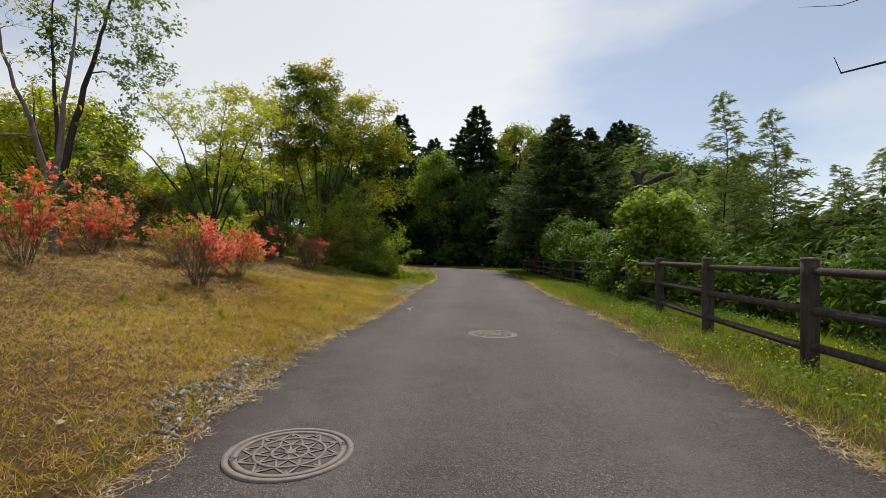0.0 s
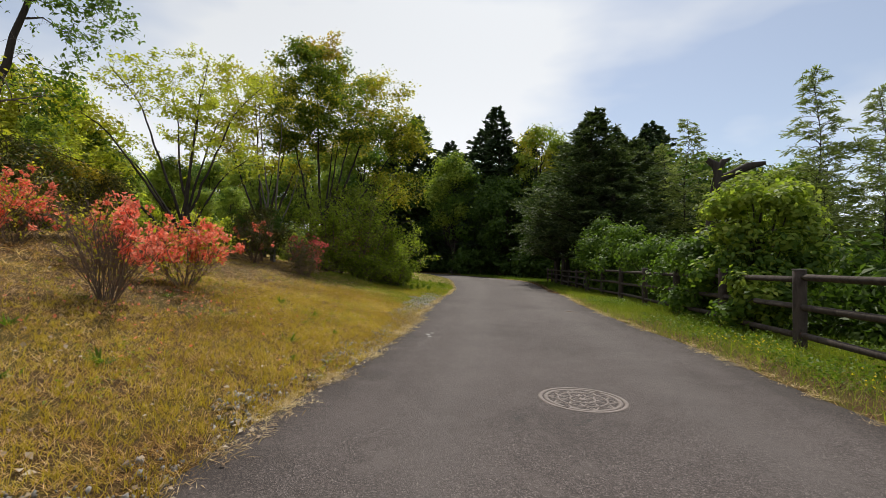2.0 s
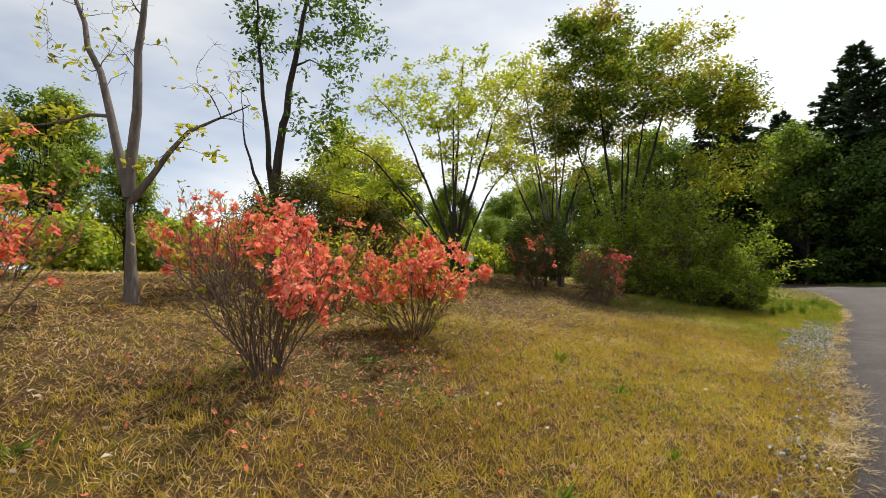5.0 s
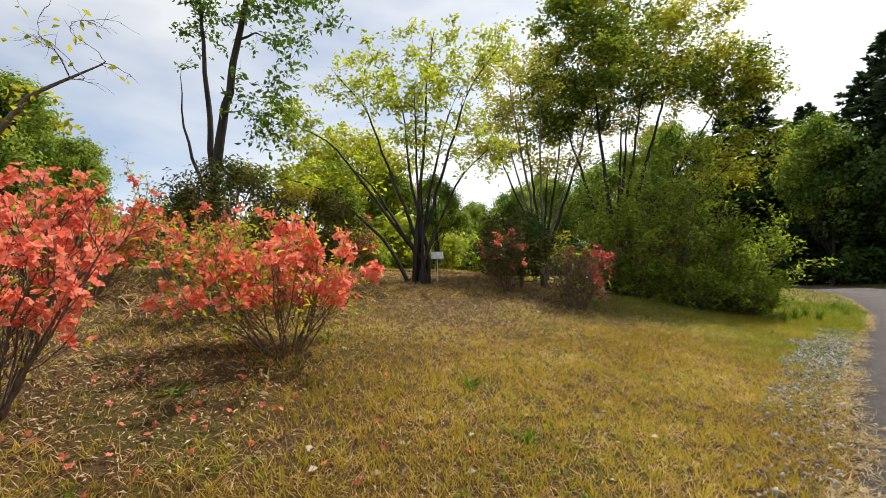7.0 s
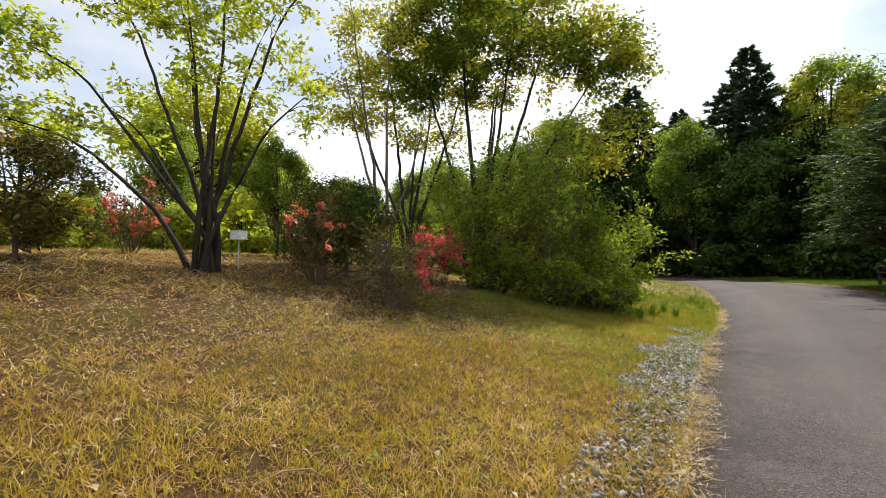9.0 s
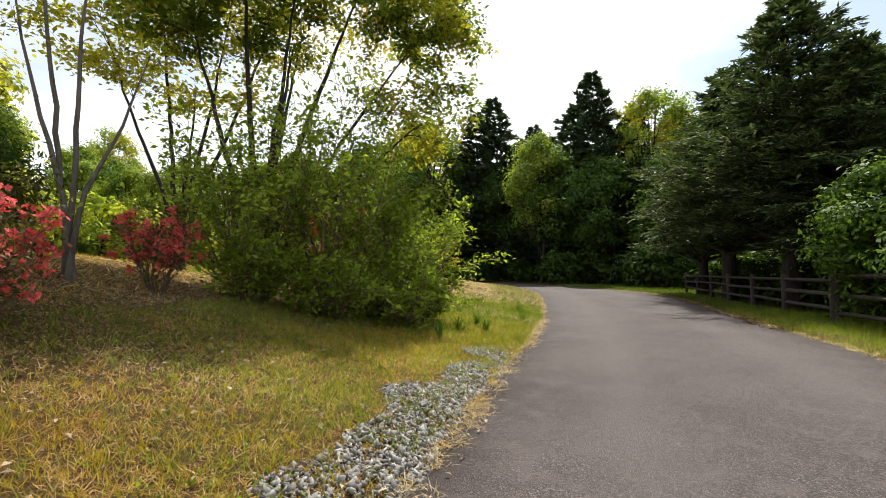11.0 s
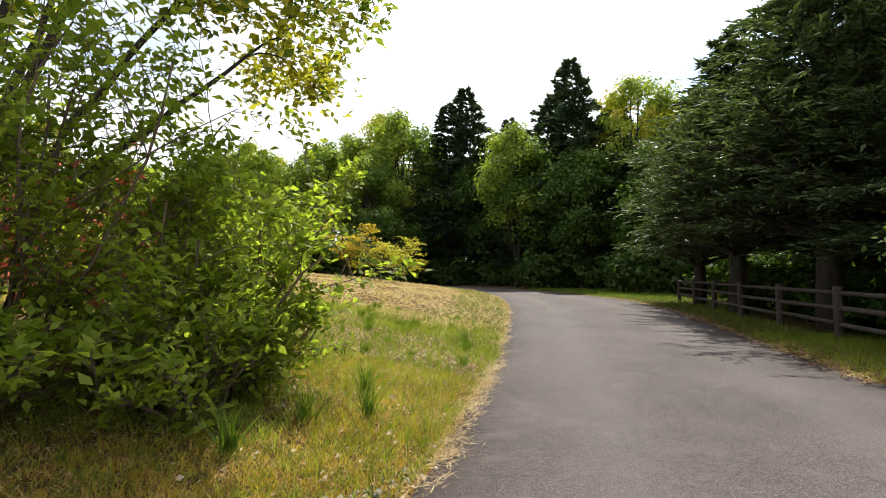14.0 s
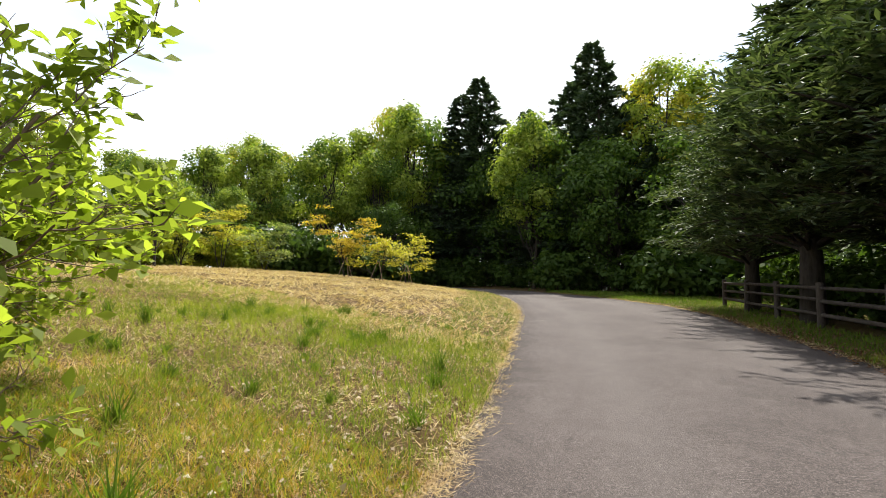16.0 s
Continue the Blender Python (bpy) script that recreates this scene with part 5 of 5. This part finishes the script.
stick(-0.15, 19.9, 0.014, -20, [(-0.16, 0, 0), (0, 0.02, 0.004), (0.18, -0.01, 0)], 0.006, "thin pale twig lying on the asphalt", M_STAKE)
stick(1.05, 22.0, 0.014, 0, [(-0.3, 0.03, 0), (-0.1, 0, 0.004), (0.1, 0.02, 0.004), (0.32, 0, 0)], 0.007, "thin pale twig lying on the asphalt", M_STAKE)
stick(-4.6, 15.2, ground_z(-4.6, 15.2) + 0.035, 60, [(-0.14, 0, 0), (-0.04, 0.05, 0.02), (0.08, 0.04, 0.02), (0.15, -0.02, 0)], 0.008, "curved pale stick lying in the turf", M_STAKE)
M_MARK, n_, l_, b_ = material("lime_mark", 0.9)
b_.inputs["Base Color"].default_value = (0.55, 0.54, 0.52, 1)
r8 = np.random.default_rng(8)
for x, y, s in ((-2.28, 14.25, 0.05), (-2.18, 14.05, 0.035), (-2.25, 14.42, 0.03)):
    a = np.arange(9) * 2 * np.pi / 9
    ring = np.column_stack([np.cos(a) * s * r8.uniform(0.6, 1.2, 9), np.sin(a) * s * r8.uniform(0.5, 1, 9), np.full(9, 0.004)])
    v = np.concatenate([[[0, 0, 0.006]], ring])
    tagged(part("chalk_stain", mesh_np("chalk_stain", v, None, [(0, 1 + k, 1 + (k + 1) % 9) for k in range(9)]), M_MARK), "small white stain on the asphalt", "stain").location = (x, y, 0.0)

# ---- ground cover ----


def scatter(rng, n, x0, x1, y0, y1, keep):
    """Random places over a stretch of ground, thinned by keep(dl, dr, p) from 0 to 1."""
    p = np.column_stack([rng.uniform(x0, x1, n), rng.uniform(y0, y1, n)])
    dl, dr = sdist(p, LEFT), -sdist(p, RIGHT)
    ok = rng.uniform(size=n) < keep(dl, dr, p)
    p = p[ok]
    return np.column_stack([p, height(p) - 0.004]), dl[ok], dr[ok]


def value_noise(p, scale, seed):
    """Smooth drifts between 0 and 1."""
    r = np.random.default_rng(seed)
    g = r.uniform(size=(64, 64))
    q = p[:, :2] * scale + 1000
    i = np.floor(q).astype(int)
    f = q - i
    f = f * f * (3 - 2 * f)
    a, b = g[i[:, 0] % 64, i[:, 1] % 64], g[(i[:, 0] + 1) % 64, i[:, 1] % 64]
    c, d = g[i[:, 0] % 64, (i[:, 1] + 1) % 64], g[(i[:, 0] + 1) % 64, (i[:, 1] + 1) % 64]
    return (a * (1 - f[:, 0]) + b * f[:, 0]) * (1 - f[:, 1]) + (c * (1 - f[:, 0]) + d * f[:, 0]) * f[:, 1]


def blades(rng, base, ln, width, upright, sway=0.5):
    """One bent blade at every place."""
    n = len(base)
    a = rng.uniform(0, 2 * np.pi, n)
    side = np.column_stack([np.cos(a), np.sin(a), np.zeros(n)])
    b = rng.uniform(0, 2 * np.pi, n)
    up = np.clip(upright + rng.normal(size=n) * 0.2, 0.06, 1.3)
    d = unit(np.column_stack([np.cos(b) * (1.15 - up), np.sin(b) * (1.15 - up), up]))
    ln = np.asarray(ln).reshape(-1, 1) * rng.uniform(0.6, 1.3, (n, 1))
    w = np.asarray(width).reshape(-1, 1) * rng.uniform(0.7, 1.3, (n, 1))
    bend = np.column_stack([np.cos(b), np.sin(b), -0.5 * np.ones(n)]) * ln * sway * rng.uniform(0.1, 0.7, (n, 1))
    tip = base + d * ln + bend
    tip[:, 2] = np.maximum(tip[:, 2], base[:, 2] + 0.005)
    low = base + d * ln * 0.3
    v = np.stack([base, low + side * w * 0.5, tip, low - side * w * 0.5], 1).reshape(-1, 3)
    return v, np.arange(4 * n).reshape(n, 4), None


def cover(name, label, mat, v, q, t, category="grass"):
    return tagged(part(name, mesh_np(name, v, q, t), mat), label, category, kind="stuff")


def tufted(rng, p, each, spread_r):
    k = np.repeat(np.arange(len(p)), each)
    q = p[k].copy()
    q[:, :2] += rng.normal(size=(len(q), 2)) * spread_r
    return q


rng = np.random.default_rng(201)


def gravel_here(dl, p):
    """The stony shoulder: a broad strip in the middle, thin patches before it."""
    w = np.interp(p[:, 1], [5, 7.0, 8.2, 9.4, 11, 15.5, 17, 21, 23.5, 24.8], [0.5, 0.5, 0.55, 0.5, 0.4, 0.5, 0.58, 0.75, 0.65, 0.0])
    d = np.interp(p[:, 1], [4, 6, 7.6, 8.8, 9.6, 11, 15.0, 16.8, 18, 19.4, 23, 24.6, 25], [0.14, 0.25, 0.45, 0.45, 0.25, 0.2, 0.26, 0.34, 0.45, 0.95, 1.0, 0.5, 0.0])
    n = value_noise(p, 1.6, 7)
    return np.where((dl > 0.14 * value_noise(p, 2.2, 19)) & (dl < w * (0.55 + 0.8 * n)), d * smoothstep(0.3, 0.6, 0.5 * n + 0.5 * value_noise(p, 4.2, 17) + 0.2 * smoothstep(0.5, 0.8, d)), 0.0)


def shoulder(dl, p):
    return 1 - 0.72 * gravel_here(dl, p)


def dry_zone(p):
    """Browner, deader turf up the mound and under the shrubs."""
    return value_noise(p, 0.45, 3)


def mulch(p):
    """Bare brown litter round the feet of the shrubs."""
    out = np.zeros(len(p))
    for x, y, r in ((-7.5, 18.4, 1.9), (-9.2, 20.6, 2.2), (-8.4, 22.4, 1.9), (-5.6, 11.7, 1.3), (-8.6, 11.9, 2.0), (-10.4, 16.9, 2.4), (-7.6, 15.6, 1.5), (-10.5, 13.5, 2.2), (-7.4, 24.3, 1.4)):
        out = np.maximum(out, 1 - smoothstep(0.45, 1.0, np.hypot(p[:, 0] - x, p[:, 1] - y) / r + 0.5 * (value_noise(p, 1.7, 33) - 0.5)))
    dl = sdist(p, LEFT)
    high = smoothstep(2.6, 4.6, dl + 1.6 * (value_noise(p, 0.9, 35) - 0.5)) * (1 - smoothstep(24, 26, p[:, 1])) * smoothstep(6, 9, p[:, 1])
    return np.maximum(out, 0.75 * high * (0.4 + 0.8 * value_noise(p, 2.6, 36)).clip(0, 1))


# dry straw lying in the turf, near
b, dl, dr = scatter(rng, 640000, -9.5, 0.5, 4.5, 27, lambda dl, dr, p: np.where((dl > 0.02) & (dl < 6.5), 0.95 * np.exp(-np.maximum(dl - 3, 0) / 3.0) * shoulder(dl, p) * np.clip(1.1 - 0.25 * dry_zone(p), 0, 1) * (1 - 0.7 * mulch(p)), 0))
v, q, t = blades(rng, tufted(rng, b[::5], 5, 0.022), 0.078, 0.0048, 0.46, 0.6)
cover("dry_grass", "short dry straw-coloured turf on the mound", M_STRAW, v, q, t)
# yellow-green blades among it
b, dl, dr = scatter(rng, 420000, -9.5, 0.5, 4.5, 27, lambda dl, dr, p: np.where((dl > 0.05) & (dl < 6.0), np.clip(1.25 - 1.3 * dry_zone(p), 0.08, 1) * np.exp(-np.maximum(dl - 2.2, 0) / 1.8) * shoulder(dl, p) * (1 - 0.92 * mulch(p)), 0))
v, q, t = blades(rng, tufted(rng, b[::6], 6, 0.016), 0.088, 0.0055, 0.8, 0.45)
cover("turf", "sparse yellow-green turf blades on the verge", M_BLADE, v, q, t)
# greener turf towards the big bush
b, dl, dr = scatter(rng, 150000, -9, -2.5, 16, 27, lambda dl, dr, p: np.where((dl > 0.1) & (dl < 4), smoothstep(17, 21, p[:, 1]) * (0.2 + 0.7 * value_noise(p, 0.8, 41)) * shoulder(dl, p), 0))
v, q, t = blades(rng, tufted(rng, b[::5], 5, 0.025), 0.11, 0.0055, 0.75, 0.5)
cover("turf", "green turf in the shade of the bush", M_VERGE, v, q, t)
# farther up the mound and over its crest
b, dl, dr = scatter(rng, 130000, -22, -5, 2, 27, lambda dl, dr, p: np.where(dl > 5, 0.6, 0))
v, q, t = blades(rng, b, 0.14, 0.018, 0.3, 0.5)
cover("dry_grass", "dry brown turf over the crest of the mound", M_STRAW, v, q, t)
# the clearing beyond the bush
FIELD = lambda dl, p: smoothstep(25.5, 28.5, p[:, 1] + 0.35 * (p[:, 0] + 5.5))
BAND = lambda p: smoothstep(30.5, 32.5, p[:, 1] + 0.22 * (p[:, 0] + 8) + 1.2 * value_noise(p, 0.5, 5))
b, dl, dr = scatter(rng, 330000, -20, -3.5, 21.5, 33, lambda dl, dr, p: np.where((dl > 0.05) & (dl < 12), np.maximum(FIELD(dl, p), 0.6 * smoothstep(22.5, 25, p[:, 1])) * np.exp(-np.maximum(dl - 5, 0) / 5) * np.clip(1.05 - 0.9 * value_noise(p, 0.8, 8), 0.08, 1) * (1 - 0.8 * BAND(p)), 0))
v, q, t = blades(rng, tufted(rng, b[::5], 5, 0.025), 0.15, 0.007, 0.82, 0.45)
cover("meadow_grass", "fresh green grass of the clearing", M_VERGE, v, q, t)
b, dl, dr = scatter(rng, 250000, -22, -3.5, 25, 33, lambda dl, dr, p: np.where(dl > 0.02, (0.55 + 0.4 * BAND(p)) * np.exp(-np.maximum(dl - 6, 0) / 6), 0))
v, q, t = blades(rng, b, 0.10, 0.008, 0.3, 0.5)
cover("dry_grass", "dry grass of the clearing", M_PALE_STRAW, v, q, t)
b, dl, dr = scatter(rng, 150000, -48, -5, 31, 62, lambda dl, dr, p: np.where(dl > 0.02, 0.75, 0))
v, q, t = blades(rng, b, 0.2, 0.034, 0.35, 0.5)
cover("dry_grass", "mown golden-brown grass of the clearing", M_PALE_STRAW, v, q, t)
b, dl, dr = scatter(rng, 120000, -30, -4, 28, 62, lambda dl, dr, p: np.where((dl > 0.02) & (dl < 1.5 + 1.3 * value_noise(p, 0.6, 2)), 0.9, 0))
v, q, t = blades(rng, b, 0.14, 0.012, 0.85, 0.4)
cover("meadow_grass", "green grass along the road edge", M_LUSH, v, q, t)
# right verge, taller and greener
b, dl, dr = scatter(rng, 420000, -4, 7.5, 3, 34, lambda dl, dr, p: np.where((dr > 0.04) & (dr < 3.4), np.clip(0.5 + 0.5 * dr, 0, 1) * np.clip(1.3 - value_noise(p, 0.9, 11), 0.2, 1), 0))
v, q, t = blades(rng, b, 0.11 + 0.12 * np.random.default_rng(3).uniform(size=len(b)), 0.006, 0.85, 0.4)
cover("verge_grass", "green grass of the fenced verge", M_VERGE, v, q, t)
b, dl, dr = scatter(rng, 160000, -4, 6.5, 3, 34, lambda dl, dr, p: np.where((dr > 0.02) & (dr < 1.6), 0.8 * np.exp(-dr / 0.8), 0))
v, q, t = blades(rng, b, 0.09, 0.005, 0.35, 0.5)
cover("dry_grass", "dry grass along the asphalt edge", M_STRAW, v, q, t)
b, dl, dr = scatter(rng, 80000, -14, 2, 33, 62, lambda dl, dr, p: np.where((dr > 0.04) & (dr < 6) & ((p[:, 1] > 44) | (dr < 1.6)), 0.8, 0))
v, q, t = blades(rng, b, 0.16, 0.016, 0.85, 0.4)
cover("verge_grass", "green grass below the forest edge", M_LUSH, v, q, t)
b, dl, dr = scatter(rng, 38000, 3, 22, 2, 45, lambda dl, dr, p: np.where((dr > 2.6), 0.8, 0))
v, q, t = blades(rng, b, 0.34, 0.016, 0.8, 0.5)
cover("rough_grass", "rank grass and weeds behind the fence", M_LUSH, v, q, t)

# tufts that straggle over the asphalt edge
def along_edge(rng, line, side, n, lo, hi, seed):
    """Places strewn along one edge of the asphalt, thicker in drifts."""
    ok = np.flatnonzero((line[:, 1] > 4) & (line[:, 1] < 50))
    k = rng.choice(ok, n)
    p = line[k] + side * across[k] * rng.uniform(lo, hi, (n, 1)) + rng.normal(size=(n, 2)) * 0.03
    p = p[rng.uniform(size=n) < value_noise(p, 1.9, seed) ** 1.4 + 0.1]
    return np.column_stack([p, np.maximum(height(p), 0.0)])


b = along_edge(rng, le, 1, 3000, -0.16, 0.08, 15)
v, q, t = blades(rng, tufted(rng, b, 18, 0.04), 0.08, 0.0055, 0.25, 0.5)
cover("edge_straw", "dry grass straggling over the asphalt edge", M_PALE_STRAW, v, q, t)
b = along_edge(rng, ri, -1, 1500, -0.16, 0.10, 16)
v, q, t = blades(rng, tufted(rng, b, 18, 0.04), 0.08, 0.0055, 0.25, 0.5)
cover("edge_straw", "dry grass straggling over the asphalt edge", M_PALE_STRAW, v, q, t)
lf = along_edge(rng, le, 1, 2200, -0.2, 0.12, 18)
lf[:, 2] += 0.012
v, q = leaf_quads(rng, lf, size=0.04, aspect=0.6, flat=0.75, fold=0.2)
cover("edge_leaves", "pale dead leaves along the asphalt edge", M_LITTER, v, q, None, "leaves")

# small broad-leaved herbs among the turf and on the fenced verge
lf, dl, dr = scatter(rng, 60000, -9, 0.5, 5, 26, lambda dl, dr, p: np.where((dl > 0.15) & (dl < 5.5), smoothstep(0.5, 0.75, value_noise(p, 1.3, 51)) * (1 - 0.8 * mulch(p)) * 0.9, 0))
lf = tufted(rng, lf[::4], 4, 0.02)
lf[:, 2] += rng.uniform(0.015, 0.06, len(lf))
v, q = leaf_quads(rng, lf, size=0.032, aspect=0.5, flat=0.5)
cover("herbs", "small green herbs scattered in the turf", M_VERGE, v, q, None, "plants")
lf, dl, dr = scatter(rng, 70000, 0, 7, 4, 24, lambda dl, dr, p: np.where((dr > 0.25) & (dr < 3), smoothstep(0.4, 0.7, value_noise(p, 1.1, 52)), 0))
lf = tufted(rng, lf[::5], 5, 0.03)
lf[:, 2] += rng.uniform(0.03, 0.24, len(lf))
v, q = leaf_quads(rng, lf, size=0.05, aspect=0.45, flat=0.4)
cover("herbs", "leafy weeds standing in the verge grass", M_LUSH, v, q, None, "plants")

# fallen leaves
lf, dl, dr = scatter(rng, 90000, -20, 0, 5, 48, lambda dl, dr, p: np.where(dl > 0.1, 0.2 * np.exp(-dl / 8) + 0.9 * smoothstep(23, 25, p[:, 1]) * np.exp(-np.abs(dl - 0.8) / 0.9) + 0.35 * smoothstep(24, 31, p[:, 1]) * (value_noise(p, 0.7, 9) > 0.5), 0))
lf[:, 2] += rng.uniform(0.012, 0.045, len(lf))
v, q = leaf_quads(rng, lf, size=0.046, aspect=0.7, flat=0.75, fold=0.2)
cover("fallen_leaves", "pale brown fallen leaves on the grass", M_LITTER, v, q, None, "leaves")
lf, dl, dr = scatter(rng, 30000, -4, 2, 29, 47, lambda dl, dr, p: np.where((dr > -0.25) & (dr < 2.2), np.exp(-np.abs(dr - 0.3) / 0.6), 0))
lf[:, 2] = np.maximum(lf[:, 2], 0.0) + 0.012
v, q = leaf_quads(rng, lf, size=0.06, aspect=0.5, flat=0.75, fold=0.2)
M_NEEDLE = leaf_material("cedar_litter", (0.09, 0.045, 0.025), (0.19, 0.10, 0.055), (0.33, 0.20, 0.12), 0.1, 0.9, 0.2)
cover("cedar_litter", "rusty needles and leaves under the cypresses", M_NEEDLE, v, q, None, "leaves")
lf, dl, dr = scatter(rng, 300000, -13, -2.5, 6, 27, lambda dl, dr, p: np.where(dl > 0.6, 0.8 * mulch(p) + 0.05, 0))
lf[:, 2] += 0.018
v, q = leaf_quads(rng, lf, size=0.036, aspect=0.24, flat=0.7, fold=0.15)
M_MULCH = leaf_material("brown_litter", (0.11, 0.055, 0.026), (0.33, 0.20, 0.105), (0.66, 0.50, 0.34), 0.1, 0.9, 0.2)
cover("brown_litter", "brown leaf litter round the feet of the shrubs", M_MULCH, v, q, None, "leaves")
# fallen petals below the azaleas
pt = np.concatenate([np.column_stack([rng.normal(x, 0.75, 130), rng.normal(y, 0.6, 130)]) for x, y in ((-4.9, 10.9), (-5.3, 12.2))])
pt = np.column_stack([pt, height(pt) + 0.03])
v, q = florets(rng, pt[rng.uniform(size=len(pt)) < 0.4], 0.02)
cover("fallen_petals", "coral petals fallen under the azaleas", M_FLOWER, v, q, None, "petals")

# crushed stone
st, dl, dr = scatter(rng, 420000, -8, 1.5, 4, 25.5, lambda dl, dr, p: gravel_here(dl, p))
n = len(st)
cube = np.array([(x, y, z) for x in (-1, 1) for y in (-1, 1) for z in (-1, 1)], float)
sz = rng.gamma(4, 0.0036, (n, 1, 1)).clip(0.005, 0.034)
rot = np.linalg.qr(rng.normal(size=(n, 3, 3)))[0]
sv = np.einsum("nij,nkj->nki", rot, cube[None] * (0.62 + 0.30 * rng.uniform(-1, 1, (n, 8, 3))) * np.array([1.3, 0.95, 0.42])) * sz
st[:, 2] += 0.012 + 0.02 * (value_noise(st, 5, 4)) * gravel_here(dl, st)
faces = np.array([(0, 1, 3, 2), (4, 6, 7, 5), (0, 4, 5, 1), (2, 3, 7, 6), (0, 2, 6, 4), (1, 5, 7, 3)])
cover("gravel", "grey crushed stone along the road shoulder", M_GRAVEL, (sv + st[:, None]).reshape(-1, 3), (np.arange(n)[:, None, None] * 8 + faces).reshape(-1, 4), None, "gravel")

# yellow flowers on the fenced verge
M_BUTTER = leaf_material("petal_yellow", (0.70, 0.48, 0.02), (0.85, 0.62, 0.03), (0.92, 0.75, 0.08), 0.3)
yf, dl, dr = scatter(rng, 9000, 1, 6, 5, 16, lambda dl, dr, p: np.where((dr > 0.4) & (dr < 2.2), 0.25 * (value_noise(p, 1.1, 21) > 0.6), 0))
yf[:, 2] += rng.uniform(0.08, 0.2, len(yf))
v, q = florets(rng, yf, 0.014)
cover("yellow_flowers", "small yellow wildflowers in the verge grass", M_BUTTER, v, q, None, "flowers")

# weeds: rosettes of long leaves
WEEDS = []
for k, (ln, w, num, up) in enumerate([(0.24, 0.014, 46, 0.9), (0.13, 0.03, 22, 0.6), (0.36, 0.013, 60, 0.95)]):
    rw = np.random.default_rng(300 + k)
    root = thing("weed", ("tall green grass clump in the clearing", "low broad-leaved green weed in the turf", "long-leaved grass clump beside the bush")[k], "plant", group="weeds in the grass")
    base = np.column_stack([rw.normal(size=(num, 2)) * 0.035, np.zeros(num)])
    v, q, t = blades(rw, base, ln, w, up, 0.55)
    tagged(part("leaf_tuft", mesh_np("weed_leaves", v, q, t), M_LUSH, root), kind="stuff")
    WEEDS.append(root)
spots, dl, dr = scatter(np.random.default_rng(31), 700, -12, 0.5, 5, 33, lambda dl, dr, p: np.where((dl > 0.5) & (dl < 7), 0.1 + 0.55 * smoothstep(25, 28, p[:, 1]), 0))
spots = spots[:230]
r7 = random.Random(7)
for k, (x, y, z) in enumerate(spots):
    kind = (0 if r7.random() < 0.7 else 2) if y > 24.5 else 1
    copy_thing(WEEDS[kind], pose(x, y, z, 0, 0, 360 * r7.random()) @ Matrix.Diagonal((*(3 * [r7.uniform(0.6, 1.15)]), 1)))
for root, (x, y) in zip(WEEDS, ((-6.2, 27.6), (-3.3, 11.9), (-6.3, 24.4))):
    root.matrix_basis = at(x, y)
for x, y in ((-6.0, 24.9), (-6.45, 25.5), (-6.25, 23.6)):
    copy_thing(WEEDS[2], at(x, y, 100 * x))
